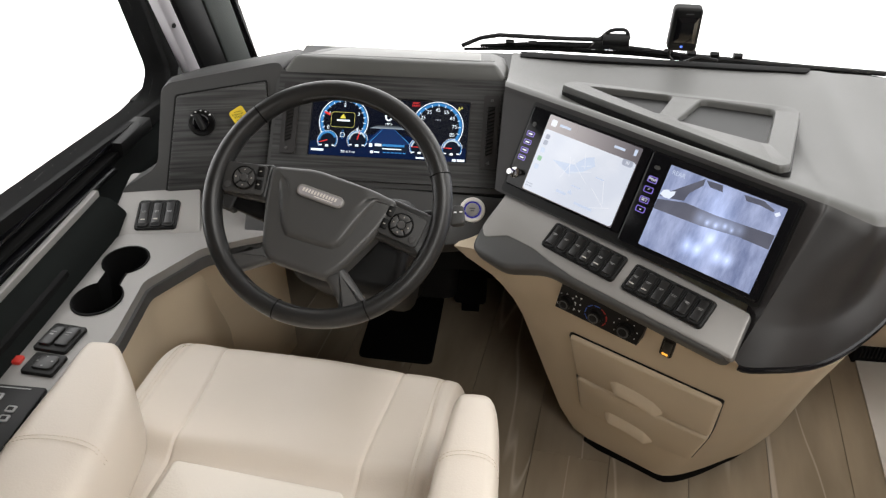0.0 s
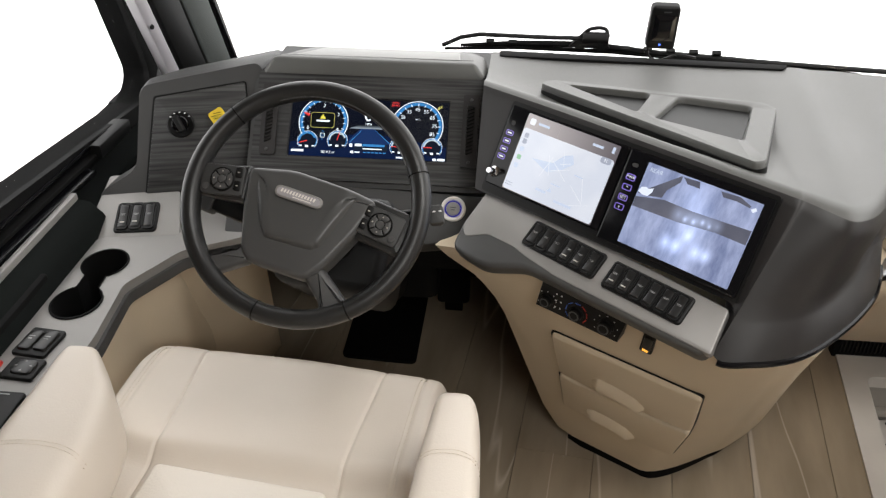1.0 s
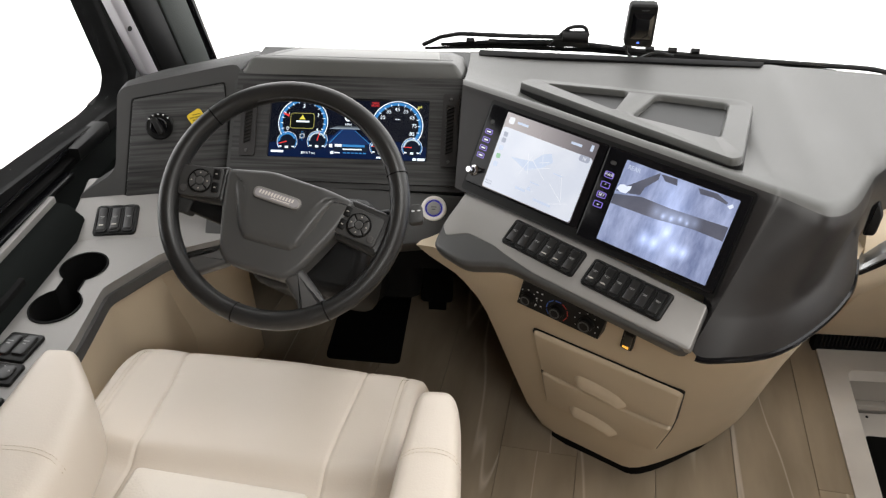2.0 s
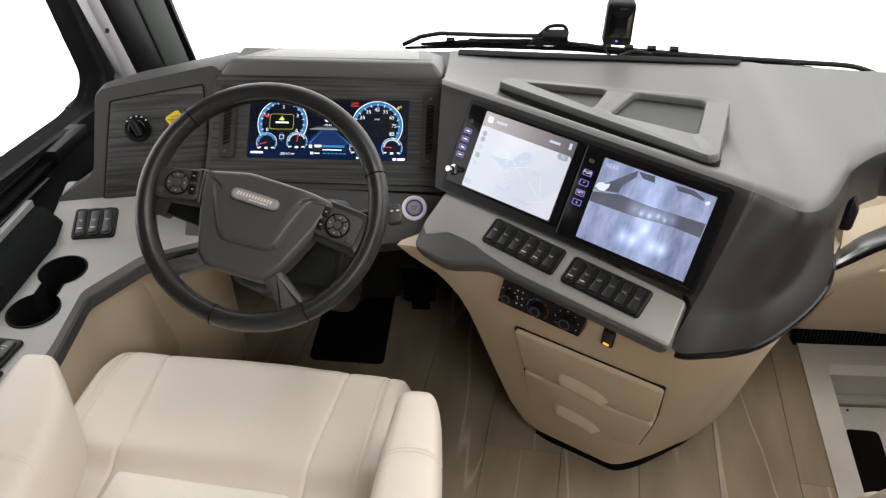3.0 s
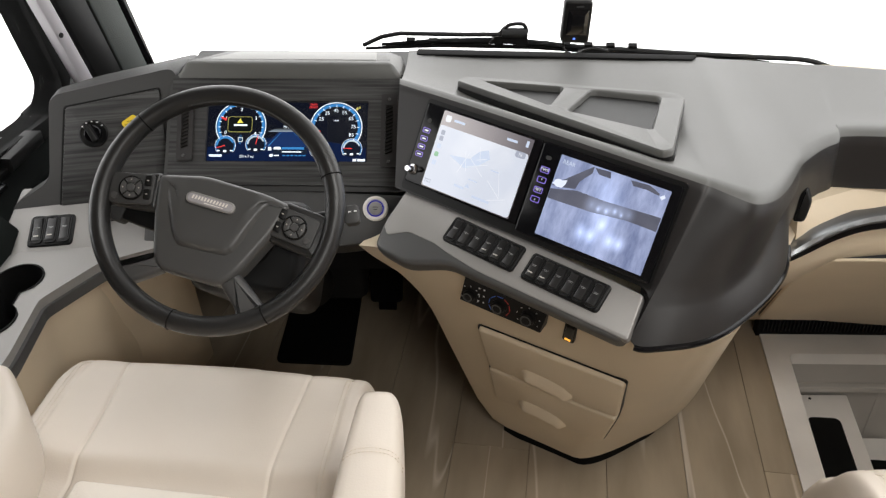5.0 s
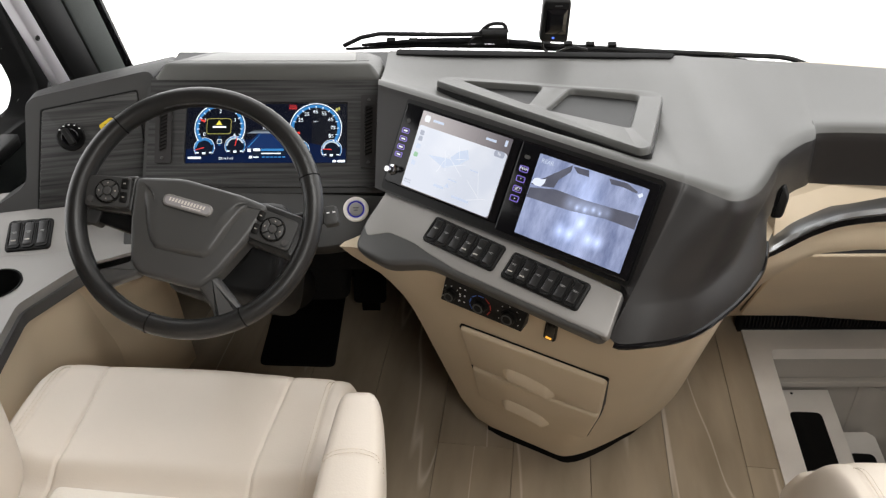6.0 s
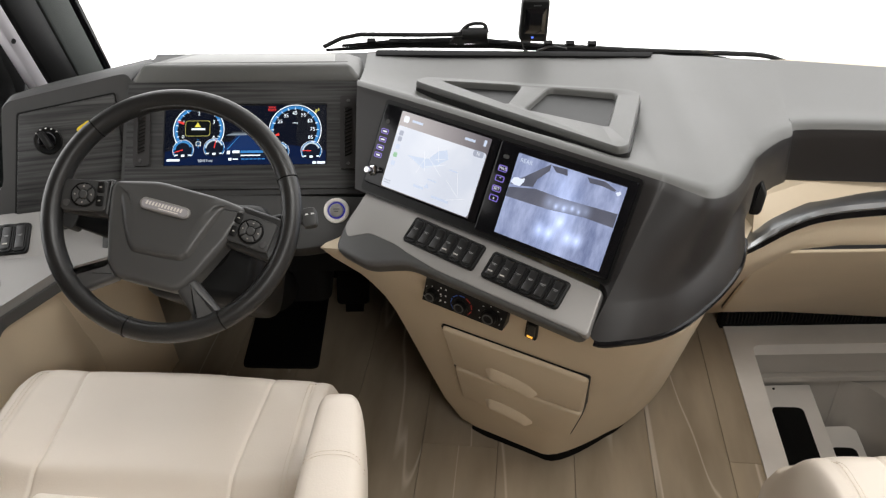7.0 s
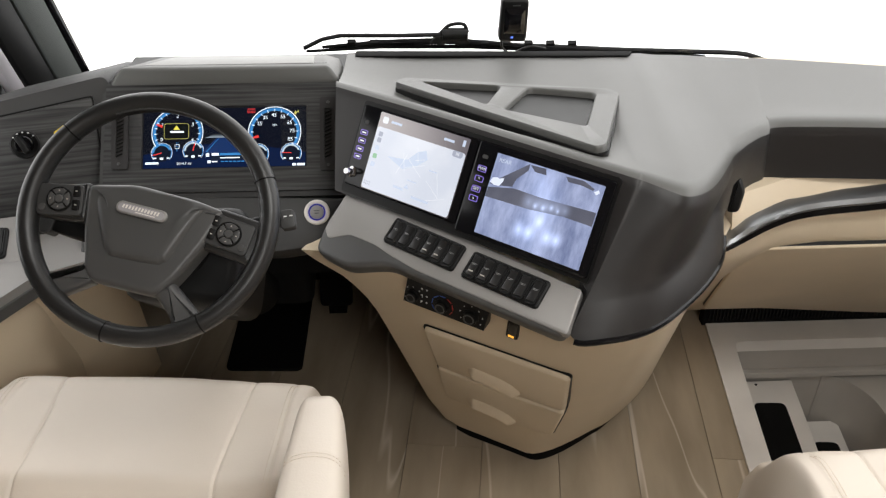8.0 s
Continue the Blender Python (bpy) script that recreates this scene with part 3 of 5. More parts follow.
def drawer(poly, x0, x1, y, tilt):
    gap = soft([(x + (0.0010 if x > 0.04 else -0.0040), yy + (0.0010 if k < 2 else -0.0040)) for k, (x, yy) in enumerate(poly)], 0.012)
    # Black plate stands for the soft shade around each drawer.
    part("drawer_gap_shade", slab(gap, -0.004, 0.0130), BLACK, console, m=FR)
    d = part("drawer", slab(soft(poly, 0.012), -0.01, 0.0215, 0.006, 3), CREAM, console, "cream moulded drawer front", m=FR)
    rows = []
    for k in range(25):
        t = k / 24
        w = min(1, math.sin(math.pi * min(0.985, max(0.015, t))) * 2.4) ** 0.5
        cx, cy = x0 + (x1 - x0) * t, y + tilt * (t - 0.5) + 0.010 * math.sin(math.pi * t)
        rows.append([V(cx, cy + dy * w, 0.019 + dz * w) for dy, dz in ((0.020, -0.002), (0.013, 0.005), (0.004, 0.011), (-0.005, 0.0155), (-0.012, 0.0165), (-0.0165, 0.0145), (-0.0180, 0.010), (-0.0165, 0.003), (-0.0150, -0.004))])
    part("handle", loft(rows), CREAM, d, "rounded cream pull", m=FR)


drawer([(-0.080, -0.145), (0.202, -0.147), (0.179, -0.300), (0.115, -0.307), (0.004, -0.309), (-0.090, -0.304)], -0.010, 0.092, -0.272, -0.022)
drawer([(-0.092, -0.314), (0.004, -0.320), (0.115, -0.318), (0.177, -0.311), (0.136, -0.462), (0.060, -0.475), (-0.108, -0.470)], -0.044, 0.058, -0.440, -0.022)

part("switch_ledge", slab(soft([(-0.306, 0.045), (0.150, 0.020), (0.158, -0.055), (-0.108, -0.056), (-0.160, -0.056), (-0.226, -0.087), (-0.300, -0.082), (-0.310, -0.03)], 0.018), -0.026, 0.0005, 0.009, 4), GREY_PLASTIC, console, "dark grey rounded ledge lip", m=SW)
part("switch_plate", slab(soft([(-0.304, 0.044), (0.153, 0.023), (0.164, -0.049), (-0.106, -0.047), (-0.166, -0.040), (-0.198, -0.034), (-0.252, -0.034), (-0.287, -0.055), (-0.304, -0.040)], 0.007), -0.012, 0.002, 0.0025), SILVER, console, "silver-grey switch plate", m=SW)


def rocker_row(cx, cy, w, n, m, name_label, marks, group):
    bank = thing("switch_bank", name_label, "switch bank", group)
    part("frame", slab(rrect(w, 0.047, 0.006), 0, 0.005, 0.0025), BLACK, bank, m=m @ pose(cx, cy, 0.002))
    pitch = (w - 0.007) / n
    for k in range(n):
        x = cx - w / 2 + 0.0035 + pitch * (k + 0.5)
        rm = m @ pose(x, cy, 0.007)
        part("collar", holed(rrect(pitch - 0.0012, 0.0425, 0.006, 4), [rrect(pitch - 0.0050, 0.0372, 0.005, 4)], -0.002, 0.0030), BLACK, bank, m=rm)
        hw = pitch / 2 - 0.0032
        rows = []
        for sx, drop in ((-1, 0.0025), (-0.86, 0.0006), (-0.5, 0.0), (0.5, 0.0), (0.86, 0.0006), (1, 0.0025)):
            rows.append([V(sx * hw, y, z - drop) for y, z in ((-0.0180, -0.001), (-0.0176, 0.0022), (-0.0160, 0.0036), (-0.0060, 0.0030), (0.0040, 0.0032), (0.0120, 0.0048), (0.0160, 0.0050), (0.0178, 0.0030), (0.0182, -0.001))])
        tip = (-3, 2, -1, 4, 0, -4)[(k * 2 + n) % 6] * 0.5
        r = part("rocker", loft(rows), GLOSS_ROCKER, bank, m=rm @ pose(0, 0, 0, tip, 0, 0))
        part("legend", flat([box(0, 0.0025, 0.0085, 0.0008), box(0, 0.0008, 0.006, 0.0007)], 0.0038), LEGEND, r, smooth=False, m=rm @ pose(0, 0, 0.0002, tip, 0, 0))
        if k in marks:
            part("lamp", flat([box(0, -0.0105, 0.0085, 0.0020)], 0.0042), WELL, r, smooth=False, m=rm @ pose(0, 0, 0.0002, tip, 0, 0))
    return bank


rocker_row(-0.1165, -0.005, 0.141, 6, SW @ pose(0, 0, 0, 0, 0, -1.5), "black bank of six rocker switches in silver plate", (3, 4), "switch banks on the console")
rocker_row(0.038, -0.006, 0.137, 6, SW @ pose(0, 0, 0, 0, 0, -1.0), "black bank of six rocker switches beside the monitor", (0, 1), "switch banks on the console")

climate = thing("climate_control", "black climate control strip with three dials", "climate control")
CM = FR @ pose(0.003, -0.006, 0.016, -24, 0, -4.0)
part("face", slab([(-0.072, 0.034), (0.078, 0.026), (0.068, -0.028), (-0.080, -0.026)], -0.022, 0.008, 0.002), BLACK, climate, m=CM)
for k, x in enumerate((-0.061, -0.007, 0.045)):
    r = (0.0105, 0.0115, 0.0125)[k]
    d = part("dial", lathe([(r * 1.15, 0), (r * 1.15, 0.002), (r, 0.003), (r * 0.95, 0.009), (r * 0.8, 0.010), (0, 0.010)], 28), BLACK, climate, "black rotary dial", m=CM @ pose(x, -0.006, 0.008))
    part("ring", lathe([(r * 0.78, 0.0095), (r * 0.78, 0.0106), (r * 0.58, 0.0106), (r * 0.58, 0.0095)], 24), GREY_PLASTIC, d, m=CM @ pose(x, -0.006, 0.008))
    for j in range(7):
        a = radians(210 - 40 * j)
        col = (BLUE if j < 4 else RED) if k == 1 else WHITE
        part("mark", slab(box(0, 0, 0.0022 if k != 1 else 0.010, 0.0014), 0, 0.0005), col, climate, smooth=False, m=CM @ pose(x + r * 1.62 * math.cos(a), -0.006 + r * 1.62 * math.sin(a), 0.0082, 0, 0, math.degrees(a) + 90))
for j in range(6):
    part("symbol", slab(box(0, 0, 0.003, 0.0025), 0, 0.0005), WHITE, climate, smooth=False, m=CM @ pose(-0.045 + 0.009 * (j % 2), 0.014 - 0.013 * (j // 2), 0.0082))

rocker = thing("dimmer_switch", "black upright rocker switch with amber lamp", "switch")
UM = FR @ pose(0.111, -0.040, 0.008, -6, 0, -11)
part("frame", slab(rrect(0.021, 0.056, 0.005), -0.015, 0.006, 0.002), BLACK, rocker, m=UM)
part("rocker", slab(rrect(0.0145, 0.045, 0.004), 0.005, 0.009, 0.002), GLOSS_ROCKER, rocker, m=UM)
part("lamp", slab(box(0, -0.015, 0.010, 0.006), 0.008, 0.0096), glow("amber_lamp", (1.0, 0.45, 0.06), 1.2), rocker, smooth=False, m=UM)

# ---- monitors ----
LAMP_SPOTS = [(0.110, -0.040, 0.016, 1.0), (0.126, -0.040, 0.014, 1.0), (0.157, -0.037, 0.016, 1.0), (0.172, -0.037, 0.014, 1.0), (0.138, -0.019, 0.014, 0.8), (0.13, -0.035, 0.06, 0.5), (0.125, 0.035, 0.05, 0.45), (0.14, 0.005, 0.04, 0.5)]


GLARE_SPOTS = [(0.112, 0.004, 0.018, 0.45), (0.128, 0.004, 0.020, 0.55), (0.142, 0.005, 0.020, 0.6), (0.158, 0.008, 0.020, 0.5), (0.172, 0.008, 0.014, 0.35), (0.124, 0.001, 0.006, 0.9), (0.137, 0.002, 0.006, 1.0), (0.150, 0.006, 0.006, 0.9), (0.161, 0.004, 0.005, 0.8)]


def screen_mat(name, kind):
    """Procedural picture of a display: a pale map or a rear camera's view of the ground at night."""
    m = bpy.data.materials.new(name)
    m.use_nodes = True
    nt = m.node_tree
    p = nt.nodes["Principled BSDF"]
    p.inputs["Base Color"].default_value = (0.01, 0.01, 0.012, 1)
    p.inputs["Roughness"].default_value = 0.12
    tc = nt.nodes.new("ShaderNodeTexCoord")
    nz = nt.nodes.new("ShaderNodeTexNoise")
    mp = nt.nodes.new("ShaderNodeMapping")
    ramp = nt.nodes.new("ShaderNodeValToRGB")
    nt.links.new(tc.outputs["Object"], mp.inputs["Vector"])
    nt.links.new(mp.outputs["Vector"], nz.inputs["Vector"])
    nt.links.new(nz.outputs["Fac"], ramp.inputs["Fac"])
    e = ramp.color_ramp.elements
    if kind == "ground":
        mp.inputs["Scale"].default_value = (1.7, 0.55, 1)
        mp.inputs["Rotation"].default_value = (0, 0, -0.45)
        nz.inputs["Scale"].default_value, nz.inputs["Detail"].default_value, nz.inputs["Roughness"].default_value = 26, 7, 0.6
        e[0].position, e[1].position = 0.34, 0.68
        e[0].color, e[1].color = (0.16, 0.20, 0.36, 1), (0.44, 0.50, 0.74, 1)
    elif kind == "band":
        nz.inputs["Scale"].default_value, nz.inputs["Detail"].default_value = 14, 4
        e[0].position, e[1].position = 0.35, 0.7
        e[0].color, e[1].color = (0.085, 0.09, 0.125, 1), (0.15, 0.155, 0.20, 1)
    else:
        nz.inputs["Scale"].default_value, nz.inputs["Detail"].default_value = 9, 3
        e[0].position, e[1].position = 0.45, 0.6
        e[0].color, e[1].color = (0.72, 0.76, 0.86, 1), (0.80, 0.83, 0.91, 1)
    last = ramp.outputs["Color"]
    for x, y, r, k in {"ground": LAMP_SPOTS, "band": GLARE_SPOTS}.get(kind, ()):
        off, tex, sq, mix = (nt.nodes.new(n) for n in ("ShaderNodeMapping", "ShaderNodeTexGradient", "ShaderNodeMath", "ShaderNodeMix"))
        off.vector_type = "TEXTURE"
        off.inputs["Location"].default_value, off.inputs["Scale"].default_value = (x, y, 0.0085), (r, r * 1.3, r)
        tex.gradient_type = "SPHERICAL"
        sq.operation, sq.inputs[1].default_value = "POWER", 2.0
        mix.data_type, mix.blend_type = "RGBA", "ADD"
        mix.inputs["B"].default_value = (0.5 * k, 0.6 * k, 0.9 * k, 1)
        nt.links.new(tc.outputs["Object"], off.inputs["Vector"])
        nt.links.new(off.outputs["Vector"], tex.inputs["Vector"])
        nt.links.new(tex.outputs["Fac"], sq.inputs[0])
        nt.links.new(sq.outputs[0], mix.inputs["Factor"])
        nt.links.new(last, mix.inputs["A"])
        last = mix.outputs["Result"]
    nt.links.new(last, p.inputs["Emission Color"])
    p.inputs["Emission Strength"].default_value = 0.95
    return m


PURPLE = glow("purple_key", (0.28, 0.20, 0.75), 0.9)
PALE = glow("pale_line", (0.88, 0.90, 0.96), 0.95)
INK = glow("ink_grey", (0.42, 0.45, 0.55), 0.9)
GREEN = glow("green_icon", (0.35, 0.65, 0.40), 0.8)
WATER = glow("map_blue", (0.62, 0.70, 0.86), 0.95)


def header_mat():
    """Grey display header that pales towards one end."""
    m = glow("header_fade", (0.3, 0.28, 0.3), 0.9)
    nt = m.node_tree
    tc, sep, ramp = (nt.nodes.new(n) for n in ("ShaderNodeTexCoord", "ShaderNodeSeparateXYZ", "ShaderNodeValToRGB"))
    span = nt.nodes.new("ShaderNodeMapRange")
    span.inputs["From Min"].default_value, span.inputs["From Max"].default_value = -0.19, -0.012
    ramp.color_ramp.elements[0].color, ramp.color_ramp.elements[1].color = (0.55, 0.50, 0.50, 1), (0.14, 0.125, 0.14, 1)
    nt.links.new(tc.outputs["Object"], sep.inputs[0])
    nt.links.new(sep.outputs["X"], span.inputs["Value"])
    nt.links.new(span.outputs["Result"], ramp.inputs["Fac"])
    nt.links.new(ramp.outputs["Color"], nt.nodes["Principled BSDF"].inputs["Emission Color"])
    return m


def key(mon, x, y, w, h, text="", turn=0):
    part("key", holed(rrect(w, h, 0.002, 3), [rrect(w - 0.0022, h - 0.0022, 0.0015, 3)], 0.0, 0.0006), PURPLE, mon, "purple backlit key", smooth=False, m=SC @ pose(x, y, 0.0082))
    if text:
        part("lettering", words(text, h * 0.72, SC @ pose(x, y, 0.0086)), PALE, mon, smooth=False)
    else:
        part("bar", flat([box(0, 0, w * 0.55, h * 0.3)], 0), PALE, mon, smooth=False, m=SC @ pose(x, y, 0.0086))


part("monitor_recess", slab(rrect(0.470, 0.158, 0.006, cx=0.001, cy=-0.002), -0.01, 0.002), BLACK, dash, m=SC)

nav = thing("touchscreen_monitor", "black touchscreen monitor showing a pale street map", "monitor", "monitors in the console")
part("housing", slab(rrect(0.229, 0.137, 0.004, cx=-0.1135, cy=0.002), -0.01, 0.008, 0.002), GLOSS_BLACK, nav, m=SC)
part("screen", slab(rrect(0.178, 0.129, 0.002, cx=-0.102, cy=0.002), 0.0, 0.0084), header_mat(), nav, "lit display with grey header", smooth=False, m=SC)
part("map", slab(rrect(0.176, 0.104, 0.005, cx=-0.102, cy=-0.0095), 0.0, 0.0089), screen_mat("street_map", "map"), nav, "pale map picture", smooth=False, m=SC)
part("lake", flat([[(-0.115, 0.005), (-0.10, 0.022), (-0.085, 0.028), (-0.078, 0.015), (-0.095, 0.0)], [(-0.155, 0.0), (-0.115, 0.005), (-0.095, 0.0), (-0.12, -0.012)]], 0.0091), WATER, nav, smooth=False, m=SC)
rng = random.Random(3)
for k in range(9):
    x, y, a, l = rng.uniform(-0.15, -0.04), rng.uniform(-0.045, 0.03), rng.choice((20, -35, 70, 110)), rng.uniform(0.015, 0.04)
    part("street", flat([box(0, 0, l, 0.0007)], 0.0092), PALE, nav, smooth=False, m=SC @ pose(x, y, 0, 0, 0, a))
part("street_label", flat([box(-0.072, -0.050, 0.034, 0.004), box(-0.118, -0.043, 0.020, 0.004), box(-0.096, -0.026, 0.018, 0.002), box(-0.062, 0.0, 0.016, 0.002)], 0.0093), WATER, nav, smooth=False, m=SC)
part("pointer", flat([[(-0.108, -0.040), (-0.098, -0.040), (-0.103, -0.032)]], 0.0093), WATER, nav, smooth=False, m=SC)
part("compass_badge", slab(rrect(0.019, 0.010, 0.004, cx=-0.028, cy=0.038), 0.008, 0.0093), INK, nav, smooth=False, m=SC)
part("lettering", words("N", 0.008, SC @ pose(-0.028, 0.038, 0.0095)), PALE, nav, smooth=False)
part("app_icon", slab(rrect(0.011, 0.011, 0.003, cx=-0.178, cy=0.055), 0.008, 0.0088), PALE, nav, smooth=False, m=SC)
part("header_bar", flat([box(-0.155, 0.055, 0.022, 0.004), box(-0.05, 0.055, 0.02, 0.004), box(-0.022, 0.057, 0.005, 0.010)], 0.0088), WATER, nav, smooth=False, m=SC)
for k, (y, c) in enumerate(((0.031, INK), (0.021, INK), (0.008, WATER), (-0.006, GREEN), (-0.020, WATER))):
    part("app_icon", slab(rrect(0.008, 0.008, 0.002, cx=-0.180, cy=y), 0.008, 0.0092), c, nav, smooth=False, m=SC)
for k in range(8):
    part("dot", flat([box(-0.186 + 0.0035 * (k % 4), -0.050 - 0.004 * (k // 4), 0.002, 0.002)], 0.0092), INK, nav, smooth=False, m=SC)
for y in (0.025, 0.011, -0.003, -0.016):
    key(nav, -0.214, y, 0.015, 0.0085)
part("status_eye", lathe([(0.004, 0), (0.004, 0.0006), (0, 0.0006)], 16), POD, nav, m=SC @ pose(-0.214, 0.042, 0.008))
part("knob", lathe([(0.009, 0), (0.009, 0.002), (0.0055, 0.004), (0.0055, 0.016), (0.0045, 0.018), (0, 0.018)], 24), CHROME, nav, "small chrome volume knob", m=SC @ pose(-0.216, -0.044, 0.008))

rear = thing("rear_view_monitor", "black monitor showing a bluish reversing camera picture", "monitor", "monitors in the console")
part("housing", slab(rrect(0.229, 0.145, 0.004, cx=0.118, cy=-0.002), -0.01, 0.008, 0.002), GLOSS_BLACK, rear, m=SC)
screen = part("screen", slab(rrect(0.180, 0.126, 0.001, cx=0.129, cy=-0.0035), 0.0, 0.0085), screen_mat("rear_camera_picture", "ground"), rear, "lit bluish camera picture", smooth=False, m=SC)
DIMB = screen_mat("dim_band", "band")
LIGHTB = glow("light_spot", (0.80, 0.86, 1.0), 1.0)
part("dark_band", flat([[(0.0395, 0.006), (0.0395, -0.009), (0.115, -0.0066), (0.172, -0.0004), (0.218, -0.0008), (0.218, 0.020), (0.129, 0.0153), (0.083, 0.0159)]], 0.0088), DIMB, rear, smooth=False, m=SC)
part("dark_arm", flat([[(0.0397, 0.0113), (0.061, 0.0137), (0.0787, 0.0174), (0.082, 0.0305), (0.097, 0.0478), (0.0965, 0.058)]], 0.0088), DIMB, rear, smooth=False, m=SC)
part("dark_patch", flat([[(0.098, 0.0566), (0.1074, 0.0488), (0.1268, 0.0489), (0.1235, 0.058)]], 0.0088), DIMB, rear, smooth=False, m=SC)
part("dark_patch", flat([[(0.157, 0.0562), (0.163, 0.0493), (0.1824, 0.0506), (0.203, 0.0482), (0.2045, 0.051), (0.1856, 0.058)]], 0.0088), DIMB, rear, smooth=False, m=SC)
part("bright_patch", flat([[(0.040, 0.0144), (0.048, 0.0114), (0.057, 0.0121), (0.0617, 0.0197), (0.062, 0.0258), (0.054, 0.0227), (0.050, 0.0242), (0.043, 0.0216)]], 0.009), LIGHTB, rear, smooth=False, m=SC)
part("bright_patch", flat([[(0.205, 0.047), (0.2095, 0.0433), (0.214, 0.0479), (0.211, 0.0514)]], 0.009), LIGHTB, rear, smooth=False, m=SC)
part("lettering", words("REAR", 0.009, SC @ pose(0.056, 0.050, 0.0093)), WATER, rear, smooth=False)
for y, t in ((0.029, "PWR"), (0.013, "^"), (-0.003, "SET"), (-0.018, "v")):
    key(rear, 0.0205, y, 0.0155, 0.0095, t)
part("sensor", slab(rrect(0.010, 0.006, 0.003, cx=0.020, cy=0.048), 0.007, 0.0088), POD, rear, m=SC)

# ---- instrument display ----
cluster = thing("instrument_display", "wide lit digital instrument display with blue gauges", "instrument display")
CD = CL @ pose(-0.004, 0.001, -0.009)
part("screen", slab(rrect(0.300, 0.116, 0.002), 0, 0.003), glow("display_black", (0.004, 0.006, 0.014), 1.0), cluster, smooth=False, m=CD)
RIMB = glow("gauge_blue", (0.045, 0.24, 0.58), 1.0)
RIMW = glow("gauge_white", (0.85, 0.93, 1.0), 1.3)
SCALEW = glow("scale_white", (0.55, 0.66, 0.74), 1.0)
NEEDLE = glow("needle_red", (0.9, 0.06, 0.05), 1.0)
AMBER = glow("amber_line", (0.62, 0.58, 0.16), 0.9)
NAVY = glow("road_blue", (0.011, 0.036, 0.135), 0.9)


def arc(r0, r1, a0, a1, n=40):
    bm = bmesh.new()
    prev = None
    for k in range(n + 1):
        a = radians(a0 + (a1 - a0) * k / n)
        cur = [bm.verts.new((r * math.cos(a), r * math.sin(a), 0)) for r in (r0, r1)]
        if prev:
            bm.faces.new((prev[0], prev[1], cur[1], cur[0]))
        prev = cur
    return bm


def gauge(x, y, r, needle, numbers, ticks):
    gm = CD @ pose(x, y, 0.0034)
    g = part("gauge", arc(r * 0.83, r * 0.945, -35, 215), RIMB, cluster, "blue-rimmed round gauge", smooth=False, m=gm)
    part("rim", arc(r * 0.968, r, -42, 222), RIMW, g, smooth=False, m=gm)
    for k in range(ticks):
        a = radians(215 - 250 * k / (ticks - 1))
        part("tick", flat([box(0, 0, r * 0.10, r * 0.025)], 0.0003), RIMW, g, smooth=False, m=gm @ pose(r * 0.84 * math.cos(a), r * 0.84 * math.sin(a), 0, 0, 0, math.degrees(a)))
    a = radians(needle)
    part("needle", flat([[(r * (0.62 if r > 0.03 else 0.0), -r * 0.05), (r * 0.88, -r * 0.025), (r * 0.88, r * 0.025), (r * (0.62 if r > 0.03 else 0.0), r * 0.05)]], 0.0016), NEEDLE, g, smooth=False, m=gm @ pose(0, 0, 0, 0, 0, needle))
    for text, ang in numbers:
        a = radians(ang)
        part("lettering", words(text, r * 0.20, gm @ pose(r * 0.66 * math.cos(a), r * 0.66 * math.sin(a), 0.0004)), RIMW, g, smooth=False)
    return g


part("backlight", flat([[(-0.148, -0.030), (-0.04, -0.012), (0.04, -0.012), (0.148, -0.030), (0.148, -0.056), (-0.148, -0.056)]], 0.0031), glow("deep_blue", (0.003, 0.011, 0.048), 1.0), cluster, smooth=False, m=CD)
gauge(-0.087, 0.0115, 0.0475, 157, (("0", 205), ("1", 152), ("2", 90), ("3", 28), ("4", -28)), 17)
gauge(0.0915, 0.0096, 0.0490, 196, (("25", 150), ("35", 122), ("45", 92), ("55", 62), ("65", 32), ("75", 2), ("85", -27)), 15)
for x, y, n in ((-0.1146, -0.0270, 197), (-0.0574, -0.0240, 78), (0.0617, -0.0320, 180), (0.1218, -0.0313, 178)):
    g = gauge(x, y, 0.0195, n, (), 5)
    gm = CD @ pose(x, y, 0.0046)
    part("gauge_face", lathe([(0.0195 * 0.86, 0), (0, 0.0002)], 28), glow("gauge_dark", (0.006, 0.010, 0.022), 1.0), g, smooth=False, m=CD @ pose(x, y, 0.0034))
    part("scale_arc", arc(0.0135, 0.0165, 20, 180, 24), SCALEW if x > -0.1 else RIMB, g, smooth=False, m=gm)
    part("symbol", flat([box(0, -0.011, 0.006, 0.004), box(-0.012, -0.010, 0.005, 0.0022), box(0.012, -0.010, 0.005, 0.0022)]), RIMW, g, smooth=False, m=gm)
part("warning_box", holed(rrect(0.0455, 0.030, 0.005), [rrect(0.0440, 0.0285, 0.0045)], 0, 0.0004), AMBER, cluster, smooth=False, m=CD @ pose(-0.0885, 0.0140, 0.0042))
part("warning_field", slab(rrect(0.0440, 0.0285, 0.0045), -0.0002, 0.0002), glow("warning_dark", (0.004, 0.006, 0.006), 1.0), cluster, smooth=False, m=CD @ pose(-0.0885, 0.0140, 0.0042))
part("warning_triangle", flat([[(-0.006, 0), (0.006, 0), (0, 0.009)]]), glow("warning_yellow", (0.85, 0.75, 0.10), 1.0), cluster, smooth=False, m=CD @ pose(-0.0885, 0.0165, 0.0047))
part("warning_bar", flat([box(0, 0, 0.025, 0.0034)]), RIMW, cluster, smooth=False, m=CD @ pose(-0.0875, 0.0125, 0.0047))
